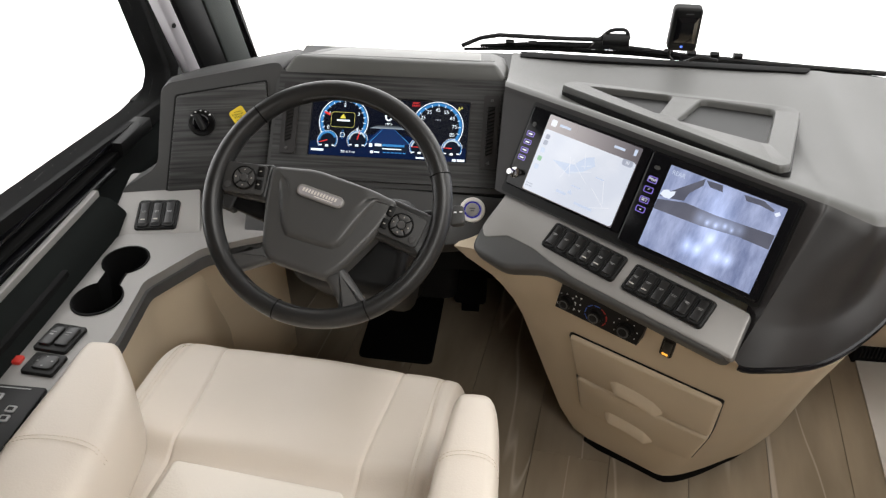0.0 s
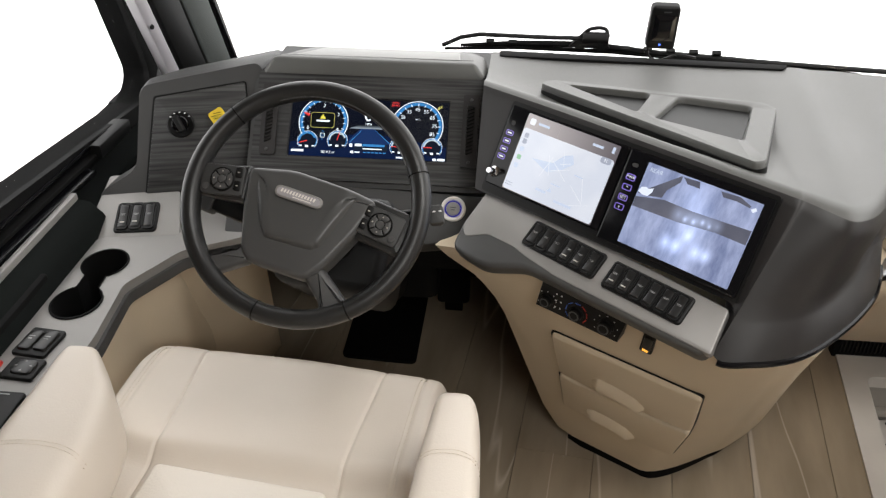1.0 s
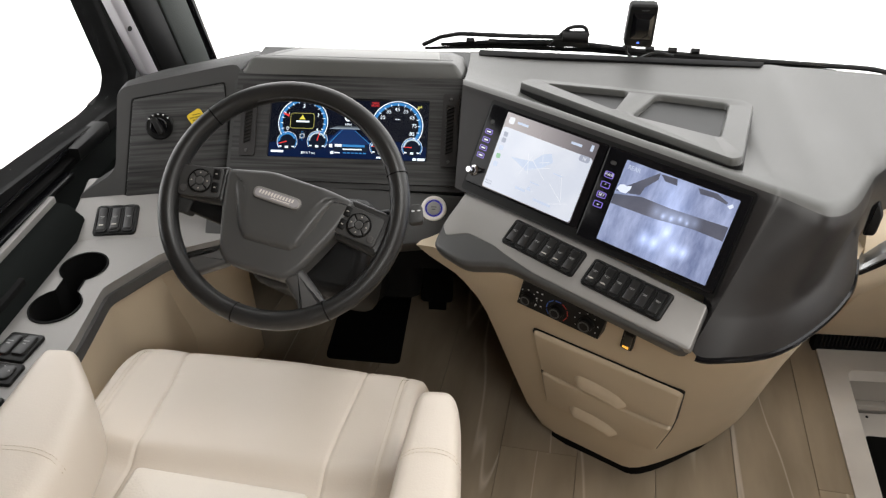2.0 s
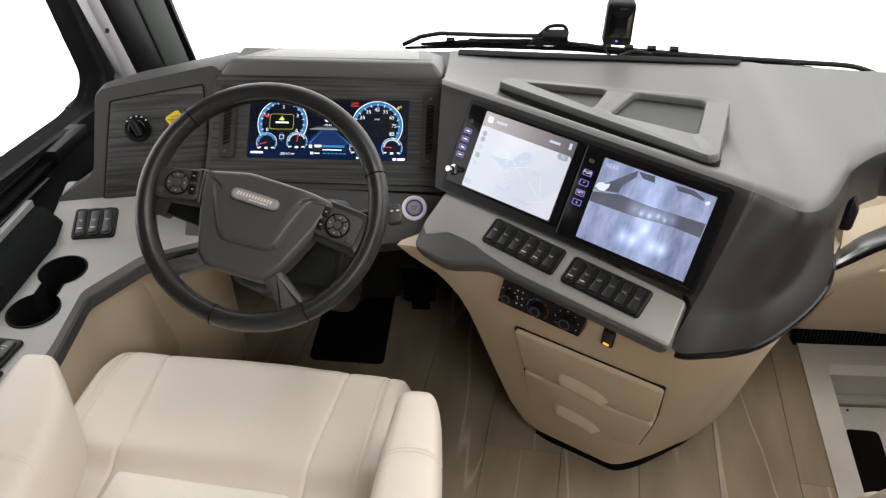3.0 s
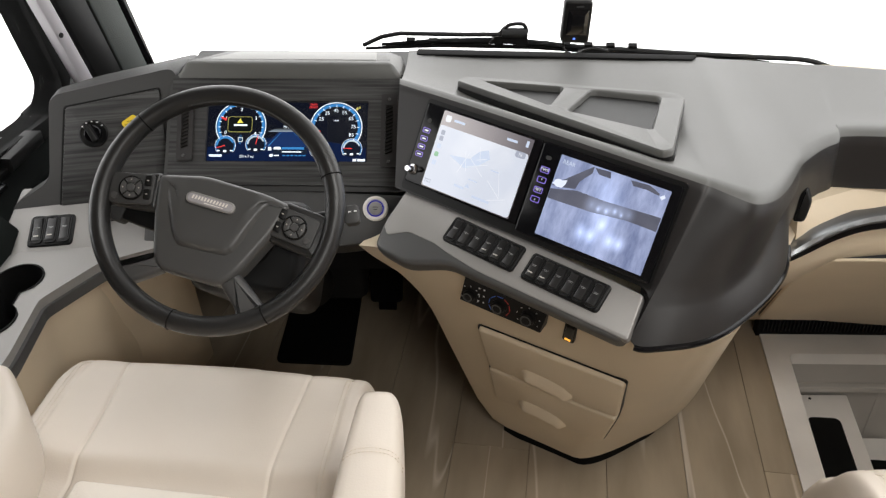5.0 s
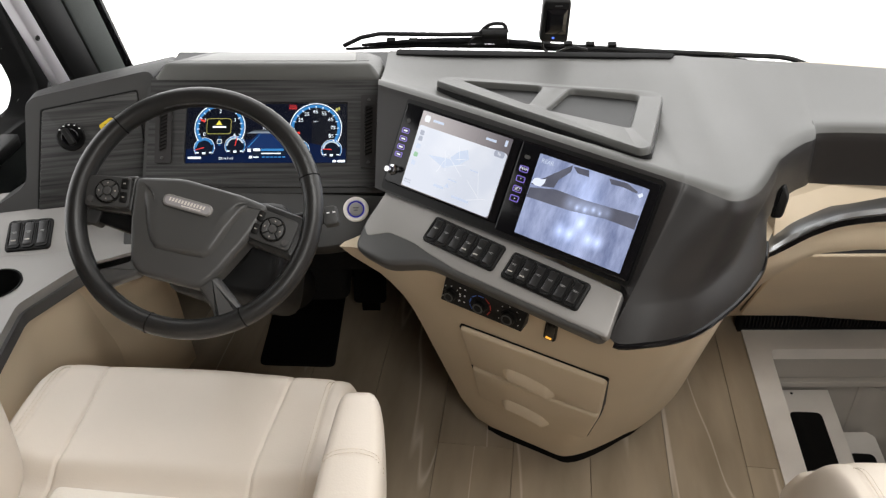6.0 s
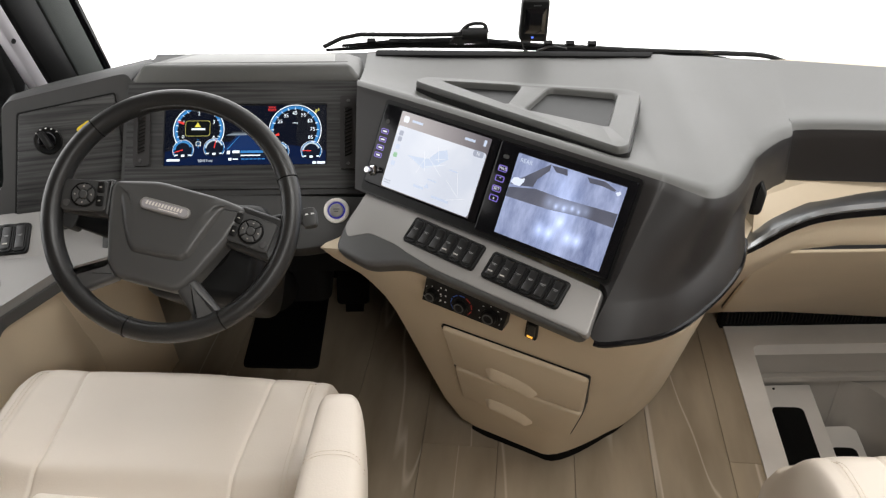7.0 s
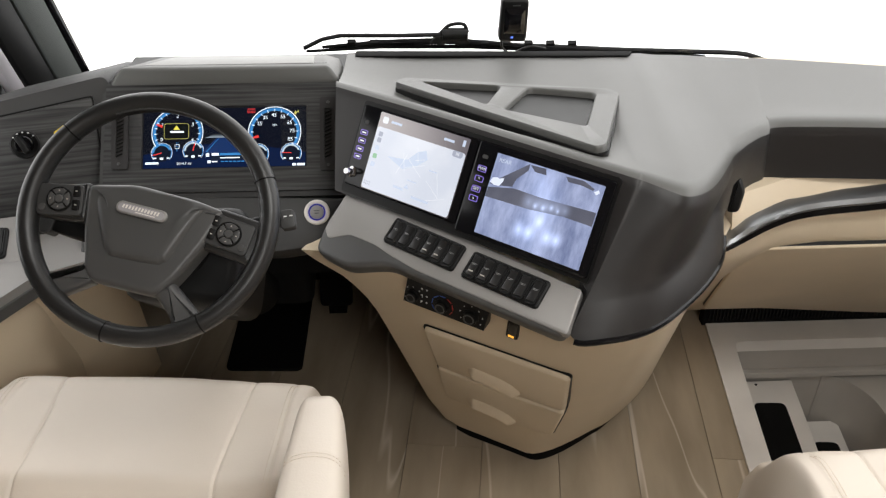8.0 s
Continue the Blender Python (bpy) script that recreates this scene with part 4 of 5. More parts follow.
part("lettering", words("0", 0.034, CD @ pose(-0.0016, 0.0262, 0.0036)), RIMW, cluster, smooth=False)
part("lettering", words("MPH", 0.0065, CD @ pose(-0.0005, 0.0095, 0.0036)), RIMW, cluster, smooth=False)
part("lettering", words("MPH", 0.0045, CD @ pose(0.0915, 0.0225, 0.0036)), RIMW, cluster, smooth=False)
for k in range(6):
    part("horizon_glow", flat([[(-0.036 + 0.003 * k, 0.0005 + 0.0012 * k), (0.034 - 0.003 * k, 0.0005 + 0.0012 * k), (0.031 - 0.003 * k, 0.0017 + 0.0012 * k), (-0.033 + 0.003 * k, 0.0017 + 0.0012 * k)]], 0.0033), glow("horizon_grey", tuple(c * (1 - k / 6) ** 1.5 for c in (0.30, 0.36, 0.42)), 1.0), cluster, smooth=False, m=CD)
part("road", flat([[(-0.042, -0.0285), (0.042, -0.0285), (0.012, 0.0005), (-0.015, 0.0005)]]), NAVY, cluster, smooth=False, m=CD @ pose(0, 0, 0.0034))
for sx, ex in ((-0.0115, -0.0345), (0.0117, 0.0407)):
    part("lane", flat([[(ex, -0.0265), (ex + 0.0022, -0.0265), (sx + 0.0007, -0.001), (sx, -0.001)]]), RIMB, cluster, smooth=False, m=CD @ pose(0, 0, 0.0036))
part("message_field", slab(rrect(0.064, 0.013, 0.002), 0, 0.0002), glow("message_dark", (0.010, 0.018, 0.035), 1.0), cluster, smooth=False, m=CD @ pose(0.007, -0.0355, 0.0036))
part("message_bar", flat([box(0.012, -0.0315, 0.042, 0.0045)]), RIMB, cluster, smooth=False, m=CD @ pose(0, 0, 0.0040))
part("message_text", flat([box(-0.017, -0.0315, 0.013, 0.005), box(0.010, -0.0385, 0.036, 0.0022), box(-0.031, -0.0325, 0.006, 0.0065), box(-0.028, -0.0455, 0.006, 0.005), box(-0.018, -0.0455, 0.010, 0.0022)]), RIMW, cluster, smooth=False, m=CD @ pose(0, 0, 0.0042))
for k in range(6):
    part("message_dash", flat([box(-0.004 + 0.0075 * k, -0.0455, 0.0055, 0.0022)]), RIMB, cluster, smooth=False, m=CD @ pose(0, 0, 0.0042))
part("lettering", words("2014.7 mi", 0.0068, CD @ pose(-0.0737, -0.0480, 0.0042)), RIMW, cluster, smooth=False)
part("odometer_bar", flat([box(0.069, -0.0525, 0.026, 0.0032), box(0.140, -0.0535, 0.014, 0.0045), box(0.1275, -0.0535, 0.007, 0.0045), box(-0.1320, -0.0465, 0.024, 0.0042)]), RIMW, cluster, smooth=False, m=CD @ pose(0, 0, 0.0042))
part("lettering", words("PARK", 0.0052, CD @ pose(0.0482, 0.0535, 0.0036)), NEEDLE, cluster, smooth=False)
part("lettering", words("BRAKE", 0.0052, CD @ pose(0.0482, 0.0485, 0.0036)), NEEDLE, cluster, smooth=False)
part("warning_light", flat([box(0.0482, 0.051, 0.0155, 0.0105)]), glow("red_dim", (0.09, 0.01, 0.02), 1.0), cluster, smooth=False, m=CD @ pose(0, 0, 0.0034))
part("warning_light", flat([[(0.1270, 0.044), (0.1300, 0.042), (0.1330, 0.046), (0.1300, 0.0505)], [(0.1325, 0.047), (0.1365, 0.046), (0.1350, 0.052)]]), AMBER, cluster, smooth=False, m=CD @ pose(0, 0, 0.0036))
part("gear_box", holed(rrect(0.0085, 0.0085, 0.001, 2), [rrect(0.0070, 0.0070, 0.001, 2)], 0, 0.0002), RIMW, cluster, smooth=False, m=CD @ pose(-0.0868, -0.0155, 0.0040))
for ch, y in (("D", -0.0085), ("N", -0.0155), ("R", -0.0225)):
    part("lettering", words(ch, 0.0058, CD @ pose(-0.0868, y, 0.0042)), RIMB, cluster, smooth=False)

# ---- steering wheel and column ----
wheel = thing("steering_wheel", "black leather steering wheel with four spokes", "steering wheel")
rim = bmesh.new()
rr = []
for k in range(72):
    a = 2 * math.pi * k / 72
    rr.append([V((0.1542 + 0.0131 * math.cos(b)) * math.cos(a), (0.1542 + 0.0131 * math.cos(b)) * math.sin(a), 0.0157 * math.sin(b)) for b in [2 * math.pi * j / 16 for j in range(16)]])
loft(rr + [rr[0]], True, False, rim)
rim_ob = part("rim", rim, LEATHER_BLACK, wheel, m=WH)
for ang in (16.5, 131.6, 250.7, 296):
    a = radians(ang)
    part("seam", tube([((0.1542 + 0.0133 * math.cos(b)) * math.cos(a), (0.1542 + 0.0133 * math.cos(b)) * math.sin(a), 0.0159 * math.sin(b)) for b in [math.pi * 2 * j / 20 for j in range(20)]], 0.0009, 6, closed=True), RUBBER, rim_ob, m=WH)
thread = bmesh.new()
for k in range(150):
    ang = 22 + k * 0.72 if k < 120 else 262 - (k - 120) * 1.1
    a, b = radians(ang), radians(150)
    q = lambda da, db: ((0.1542 + 0.0135 * math.cos(b + db)) * math.cos(a + da), (0.1542 + 0.0135 * math.cos(b + db)) * math.sin(a + da), 0.0161 * math.sin(b + db))
    tube([q(0, -0.07), q(0.007, 0.07)], 0.0009, 4, thread)
part("stitching", thread, GREY_PLASTIC, rim_ob, m=WH)


def spoke(poly, z0, z1, label="", material=None, edge=0.006):
    return part("spoke", slab(soft(poly, 0.006), z0, z1, edge, 3), material or POD, wheel, label, m=WH)


spoke([(-0.152, 0.044), (-0.074, 0.047), (-0.080, -0.004), (-0.110, 0.000), (-0.152, 0.008)], -0.018, 0.003, material=LEATHER_BLACK)
spoke([(0.090, 0.010), (0.138, -0.008), (0.152, -0.020), (0.128, -0.066), (0.066, -0.042)], -0.018, 0.003, material=LEATHER_BLACK)
spoke([(-0.070, -0.052), (-0.082, -0.060), (-0.128, -0.073), (-0.146, -0.074), (-0.124, -0.106), (-0.110, -0.099), (-0.066, -0.083)], -0.018, 0.003, "satin grey lower spoke", GREY_PLASTIC, 0.008)
spoke([(0.004, -0.094), (0.030, -0.084), (0.061, -0.122), (0.074, -0.140), (0.030, -0.150), (0.029, -0.132)], -0.018, 0.003, "satin grey lower spoke", GREY_PLASTIC, 0.008)
pad_poly = soft([(-0.078, 0.044), (-0.015, 0.042), (0.0625, 0.019), (0.099, 0.003), (0.073, -0.039), (0.034, -0.086), (0.011, -0.104), (-0.0685, -0.083), (-0.079, -0.066), (-0.081, -0.004)], 0.012)
part("horn_pad", slab(pad_poly, -0.03, 0.009, 0.009, 5), GREY_PLASTIC, wheel, "satin grey horn pad", m=WH)
# Raised centre of the pad: a sharp U-shaped step that fades into the pad's upper edge.
U = [(-0.065, 0.030), (-0.0635, 0.012), (-0.057, -0.028), (-0.050, -0.046), (-0.040, -0.053), (0.010, -0.064), (0.022, -0.062), (0.032, -0.054), (0.067, -0.001), (0.075, 0.006)]
U = smooth_path(U, 4)
rise = []
for k, (ox, oz) in enumerate(((0.0, 0.0082), (0.002, 0.0105), (0.0055, 0.0145), (0.009, 0.0155), (0.016, 0.0158))):
    ring = []
    for i, p in enumerate(U):
        c = Vector((-0.002, -0.005)) - p
        fade = min(1, 0.15 + min(i, len(U) - 1 - i) / 7)
        q = p + c.normalized() * ox
        ring.append(V(q.x, q.y, 0.0082 + (oz - 0.0082) * fade))
    rise.append(ring)
top_line = [V(-0.065 + 0.140 * t, 0.036 - 0.001 * t - 0.020 * t * t - 0.006 * t ** 3, 0.0092) for t in [k / (len(U) - 1) for k in range(len(U))]]
mids = [[lerp(a, b, f) + V(0, 0, 0.0022 * math.sin(math.pi * f)) for a, b in zip(rise[-1], top_line)] for f in (0.25, 0.5, 0.75)]
part("pad_crease", loft(rise + mids + [top_line], False, False), GREY_PLASTIC, wheel, m=WH)
BG = WH @ pose(-0.0045, 0.0035, 0.0150, 0, 0, -16)
badge = part("badge", slab(rrect(0.066, 0.0155, 0.0076), -0.003, 0.0035, 0.0012), SILVER, wheel, "oval chrome badge", m=BG)
part("badge_field", slab(rrect(0.060, 0.0105, 0.0052), 0.0025, 0.0039), STEEL, badge, m=BG)
part("badge_bar", flat([[(-0.024 + 0.0041 * k - 0.001, -0.001), (-0.024 + 0.0041 * k + 0.0014, -0.001), (-0.024 + 0.0041 * k + 0.0024, 0.0038), (-0.024 + 0.0041 * k, 0.0038)] for k in range(12)] + [box(0.006, -0.0032, 0.026, 0.0013)], 0.0042), MARBLE, badge, smooth=False, m=BG)


def thumb_pad(cx, cy, turn, side):
    m = WH @ pose(cx, cy, 0.004, 0, 0, turn)
    p = part("thumb_pad", slab(rrect(0.058, 0.041, 0.006), -0.004, 0.003, 0.002), POD, wheel, "black multi-function button pad", m=m)
    part("ring", lathe([(0.0165, 0.002), (0.0165, 0.005), (0.0155, 0.006), (0.0150, 0.0045), (0.0, 0.0045)], 28), BLACK, p, m=m)
    for k in range(4):
        a = radians(45 + 90 * k)
        bm = bmesh.new()
        pts = []
        for r, n in ((0.0142, 5), (0.0065, 5)):
            arcp = [(r * math.cos(a + t), r * math.sin(a + t)) for t in [radians(-40 + 80 * j / (n - 1)) for j in range(n)]]
            pts += arcp if r > 0.01 else arcp[::-1]
        part("button", slab(pts, 0.0045, 0.0068, 0.0008, bm=bm), GREY_PLASTIC, p, m=m @ pose(0, 0, 0, 0, 0, 45))
    part("button", lathe([(0.0055, 0.004), (0.0055, 0.007), (0.0045, 0.0078), (0, 0.0078)], 20), GREY_PLASTIC, p, m=m)
    part("button", lathe([(0.0045, 0.002), (0.0045, 0.005), (0, 0.0055)], 16), GREY_PLASTIC, p, m=m @ pose(-0.021 * side, -0.011, 0))
    for s in (-1, 1):
        part("button", slab(rrect(0.009, 0.014, 0.002), 0.002, 0.005, 0.001), BLACK, p, m=m @ pose(0.021 * side, s * 0.009 + 0.002, 0))
        part("symbol", flat([box(0, 0, 0.003, 0.0014)], 0.0054), WELL, p, smooth=False, m=m @ pose(0.021 * side, s * 0.009 + 0.002, 0))
    for k in range(4):
        a = radians(90 * k)
        part("symbol", flat([box(0, 0, 0.0018, 0.0018)], 0.0071), WELL, p, smooth=False, m=m @ pose(0.0105 * math.cos(a), 0.0105 * math.sin(a), 0))


thumb_pad(-0.1115, 0.0245, -4, 1)
thumb_pad(0.1035, -0.0265, -21, -1)

column = thing("steering_column", "black steering column with ribbed boot and stalks", "steering column")
COL = WH @ pose(0.012, -0.02, -0.03)
part("boot", lathe([(0.030, -0.20), (0.055, -0.19), (0.062, -0.15), (0.056, -0.13), (0.061, -0.11), (0.055, -0.09), (0.060, -0.07), (0.053, -0.05), (0.050, -0.02), (0.040, 0.0)], 32), RUBBER, column, "ribbed black boot", m=COL)
part("cowl", slab(soft([(-0.075, -0.075), (0.085, -0.10), (0.10, 0.05), (-0.07, 0.05)], 0.03), -0.22, -0.04, 0.02, 3), BLACK, column, m=COL)
part("tube", lathe([(0.05, -0.62), (0.05, -0.18), (0.03, -0.16)], 20), RUBBER, column, m=COL)
part("pedestal", slab(soft([(-0.36, 1.42), (-0.14, 1.42), (-0.16, 1.95), (-0.34, 1.95)], 0.03), 0.40, 0.60, 0.03), RUBBER, column)
part("stalk", tube([WH @ V(0.05, -0.02, -0.05), WH @ V(0.13, 0.0, -0.05), WH @ V(0.165, 0.002, -0.05)], [0.006, 0.008, 0.010], 14), BLACK, column, "gear selector stalk", m=None)
part("stalk_cap", slab(rrect(0.020, 0.026, 0.005), -0.008, 0.010, 0.003), POD, column, m=WH @ pose(0.170, 0.002, -0.05, 0, 0, 8))
part("stalk_mark", flat([box(-0.002, 0.003, 0.004, 0.002), box(0.006, 0.003, 0.004, 0.002)], 0.0125), WHITE, column, smooth=False, m=WH @ pose(0.170, 0.002, -0.05, 0, 0, 8))
part("stalk", slab(rrect(0.070, 0.026, 0.006), -0.012, 0.010, 0.004), BLACK, column, "turn signal stalk", m=WH @ pose(-0.122, 0.000, -0.045, 0, 0, -20))
part("stalk_grip", slab(rrect(0.024, 0.032, 0.006), -0.012, 0.013, 0.004), POD, column, m=WH @ pose(-0.146, 0.006, -0.045, 0, 0, -20))

pedal = thing("accelerator_pedal", "black rubber accelerator pedal on a thin arm", "pedal")
part("pad", slab(rrect(0.09, 0.20, 0.012), 0, 0.012, 0.004), RUBBER, pedal, m=axes((-0.145, 1.93, 0.13), (1, 0, 0), (0, 0.45, 0.9)))
part("arm", tube([(-0.145, 1.99, 0.16), (-0.12, 1.90, 0.40), (-0.10, 1.86, 0.58)], 0.008, 8), RUBBER, pedal)
part("foot", slab(box(-0.145, 1.93, 0.05, 0.06), 0.0, 0.06), RUBBER, pedal)

# ---- driver's side console ----
side_console = thing("side_console", "silver-topped cream side console with cup holders", "side console")
cream_poly = soft([(-0.80, 0.15), (-0.632, 0.15), (-0.634, 0.95), (-0.648, 1.10), (-0.600, 1.21), (-0.62, 1.36), (-0.74, 1.40), (-0.80, 1.40)], 0.03)
part("knee_wall", loft([[lerp((*p, 0.612), (*q, 0.0), t) for p, q in zip(((-0.66, 1.12), (-0.595, 1.205), (-0.50, 1.272), (-0.475, 1.32), (-0.66, 1.50)), ((-0.70, 1.30), (-0.675, 1.45), (-0.62, 1.60), (-0.60, 1.70), (-0.72, 1.75)))] for t in (0, 0.08, 0.3, 0.6, 1)]), CREAM, side_console, "cream moulded knee wall")
top_poly = soft([(-0.752, 0.15), (-0.628, 0.15), (-0.628, 0.95), (-0.640, 1.085), (-0.580, 1.195), (-0.465, 1.262), (-0.455, 1.345), (-0.620, 1.335), (-0.700, 1.255), (-0.752, 1.21)], 0.012)
hole = []
for k in range(28):
    a = radians(-62 + 304 * k / 27)
    hole.append((-0.698 + 0.039 * math.cos(a), 1.142 + 0.043 * math.sin(a)))
for k in range(28):
    a = radians(118 + 304 * k / 27)
    hole.append((-0.696 + 0.040 * math.cos(a), 1.030 + 0.045 * math.sin(a)))
part("body", holed(cream_poly, [hole], 0.0, 0.615), CREAM, side_console, "cream lower body")
part("top_plate", holed(top_poly, [hole], 0.618, 0.642), SILVER, side_console, "silver-grey satin top")
part("edge_lip", holed([(p[0] + 0.006 if p[0] > -0.7 else p[0], p[1]) for p in top_poly], [hole], 0.604, 0.625), GREY_PLASTIC, side_console)
part("cup_holder", holed([(-0.698 + (x + 0.698) * 1.04, 1.086 + (y - 1.086) * 1.02) for x, y in hole], [[(-0.698 + (x + 0.698) * 0.975, 1.086 + (y - 1.086) * 0.985) for x, y in hole]], 0.52, 0.6445, floors=[0.535]), RUBBER, side_console, "black figure-eight double cup holder")
RAMP = axes((-0.690, 1.300, 0.667), (0.985, 0.17, 0), (-0.12, 0.95, 0.33))
part("switch_ramp", slab(soft([(-0.105, -0.115), (0.078, -0.075), (0.060, 0.085), (-0.075, 0.085)], 0.008), -0.05, -0.002, 0.003), SILVER, side_console, "sloped silver-grey switch plate", m=RAMP)
rocker_row(-0.006, -0.018, 0.078, 3, RAMP @ pose(0, 0, -0.004) @ Matrix.Diagonal((1.0, 1.5, 1, 1)), "black bank of three rocker switches", (0, 1), "switch banks on the side console")

mirror_pad = thing("mirror_switch", "black square mirror control switch", "switch")
part("base", slab(rrect(0.052, 0.044, 0.004), 0, 0.006, 0.002), BLACK, mirror_pad, m=pose(-0.697, 0.862, 0.642, 0, 0, -4))
part("rocker", slab(rrect(0.034, 0.030, 0.008), 0.004, 0.010, 0.003), GLOSS_ROCKER, mirror_pad, m=pose(-0.694, 0.862, 0.642, 0, 0, -4))
for k in range(4):
    a = radians(90 * k)
    part("symbol", flat([box(0, 0, 0.0034, 0.0024)], 0.0104), LEGEND, mirror_pad, smooth=False, m=pose(-0.694 + 0.011 * math.cos(a), 0.862 + 0.010 * math.sin(a), 0.642))
park = thing("brake_switch", "black double rocker switch on silver plate", "switch")
part("base", slab(rrect(0.056, 0.062, 0.005), 0, 0.006, 0.002), BLACK, park, m=pose(-0.703, 0.922, 0.642, 0, 0, -6))
for s in (-1, 1):
    part("rocker", slab(rrect(0.022, 0.044, 0.005), 0.004, 0.011, 0.003), GLOSS_ROCKER, park, m=pose(-0.703 + s * 0.0125, 0.922, 0.642, 0, 0, -6))
    part("legend", flat([box(0, 0.006, 0.010, 0.0016), box(0, 0.0, 0.006, 0.003 if s < 0 else 0.001)], 0.0114), LEGEND, park, smooth=False, m=pose(-0.703 + s * 0.0125, 0.922, 0.642, 0, 0, -6))
redsw = thing("hazard_switch", "small red square guarded switch", "switch")
part("cap", slab(rrect(0.014, 0.017, 0.003), 0, 0.005, 0.002), RED, redsw, m=pose(-0.742, 0.868, 0.642))
pad = thing("transmission_keypad", "black push-button keypad with pale square keys", "keypad")
part("base", slab(rrect(0.115, 0.155, 0.004), 0, 0.006, 0.002), BLACK, pad, m=pose(-0.722, 0.735, 0.642))
for kx, ky in ((-0.030, 0.052), (-0.012, 0.052), (-0.046, 0.030), (0.020, 0.030), (-0.046, 0.012), (0.020, 0.012), (-0.030, -0.008), (-0.012, -0.008), (-0.046, -0.040), (-0.028, -0.040), (0.004, -0.040), (0.022, -0.040)):
    km = pose(-0.712 + kx, 0.735 + ky, 0.6482)
    b = part("button", slab(rrect(0.0145, 0.0125, 0.002, 3), -0.001, 0.0016, 0.0006), LEGEND, pad, m=km)
    part("legend", flat([box(0, 0, 0.008, 0.0065)], 0.0019), BLACK, b, smooth=False, m=km)
part("outline", holed(rrect(0.026, 0.018, 0.001, 2), [rrect(0.0235, 0.0155, 0.001, 2)], 0, 0.0005), LEGEND, pad, smooth=False, m=pose(-0.733, 0.757, 0.6482))
for kx, ky, kw in ((-0.733, 0.700, 0.030), (-0.690, 0.700, 0.022), (-0.710, 0.806, 0.05)):
    part("legend", flat([box(0, 0, kw, 0.0022)], 0.0003), LEGEND, pad, smooth=False, m=pose(kx, ky, 0.6482))
part("lamp", flat([box(0, 0, 0.004, 0.004)], 0.0004), glow("green_lamp", (0.1, 0.5, 0.12), 0.7), pad, smooth=False, m=pose(-0.735, 0.712, 0.6482))


# ---- seats ----
def step(a, b, x):
    t = min(1, max(0, (x - a) / (b - a)))
    return t * t * (3 - 2 * t)


def cushion(cx, y0, y1, half, inner, top):
    """A padded cushion: raised side bolsters, soft front roll, sewn grooves."""
    bm = bmesh.new()
    nx, ny = 300, 90
    grid = []
    for j in range(ny + 1):
        v = j / ny
        row = []
        for i in range(nx + 1):
            u = -1 + 2 * i / nx
            d = abs(u) * half
            y = y0 + (y1 - y0) * v
            nose = step(inner + 0.02, half * 0.92, d) * 0.018 - 0.03 * step(half * 0.9, half, d)
            z = top + 0.012 * step(inner - 0.005, inner + 0.09, d) - 0.05 * step(0.78, 1.0, v) * step(half * 0.55, half, d) - 0.085 * step(half * 0.86, half, d) ** 1.5 + 0.004 * math.cos(u * 3)
            z -= 0.075 * step(0.86, 1.0, v) ** 1.8 - 0.020 * step(0.505, 0.575, v)
            z -= 0.0032 * math.exp(-(((d - inner - 0.012 * step(0.6, 1.0, v)) / 0.0026) ** 2)) + 0.0012 * math.exp(-(((d - inner - 0.012 * step(0.6, 1.0, v)) / 0.012) ** 2))
            z -= 0.002 * math.exp(-(((d - half * 0.80) / 0.004) ** 2))
            z += 0.0012 * noise.noise((u * 5, v * 9, cx * 7))
            row.append(bm.verts.new((cx + u * half, y + nose * step(0.7, 1, v), z)))
        grid.append(row)
    for a, b in zip(grid, grid[1:]):
        for i in range(nx):
            bm.faces.new((a[i], a[i + 1], b[i + 1], b[i]))
    border = grid[0] + [r[-1] for r in grid[1:]] + grid[-1][::-1][1:] + [r[0] for r in grid[::-1]][1:-1]
    low = []
    for k, f in enumerate((0.35, 1.0)):
        ring = [bm.verts.new((cx + (v.co.x - cx) * (1.015 if k == 0 else 0.97), v.co.y + (0.008 if k == 0 else -0.01) * step(y1 - 0.1, y1, v.co.y), v.co.z * (1 - f) + (top - 0.17) * f)) for v in border]
        low.append(ring)
    prev = border
    for ring in low:
        for i in range(len(border)):
            j = (i + 1) % len(border)
            bm.faces.new((prev[i], prev[j], ring[j], ring[i]))
        prev = ring
    bm.faces.new(low[-1])
    bmesh.ops.recalc_face_normals(bm, faces=bm.faces)
    return bm


def armrest(rows, z0):
    """A padded arm from stations of y, left, right and top, each a rounded box in section."""
    rings = []
    for y, xl, xr, zt in smooth_path(rows, 6):
        ring = []
        for k in range(28):
            a = 2 * math.pi * k / 28
            c, s = math.cos(a), math.sin(a)
            ring.append(V((xl + xr) / 2 + (xr - xl) / 2 * math.copysign(abs(c) ** 0.42, c), y, (z0 + zt) / 2 + (zt - z0) / 2 * math.copysign(abs(s) ** 0.42, s)))
        rings.append(ring)
    return loft(rings)


def stitches(path, gap=0.006, r=0.0007):
    bm = bmesh.new()
    p = smooth_path(path, 30)
    left = 0.0
    for a, b in zip(p, p[1:]):
        left -= (b - a).length
        if left <= 0:
            tube([a, a + (b - a).normalized() * gap * 0.6], r, 4, bm)
            left = gap
    return bm


def arm_seam(y, xl, xr, zt, z0):
    """Thread across an arm's top, following its section."""
    pts = []
    for k in range(15):
        u = -0.97 + 1.94 * k / 14
        c = abs(u) ** (1 / 0.42)
        s = math.sqrt(max(0, 1 - c * c)) ** 0.42
        pts.append(((xl + xr) / 2 + u * (xr - xl) / 2, y - 0.012 * u * u, (z0 + zt) / 2 + (zt - z0) / 2 * s + 0.0006))
    return stitches(pts, 0.005, 0.0005)


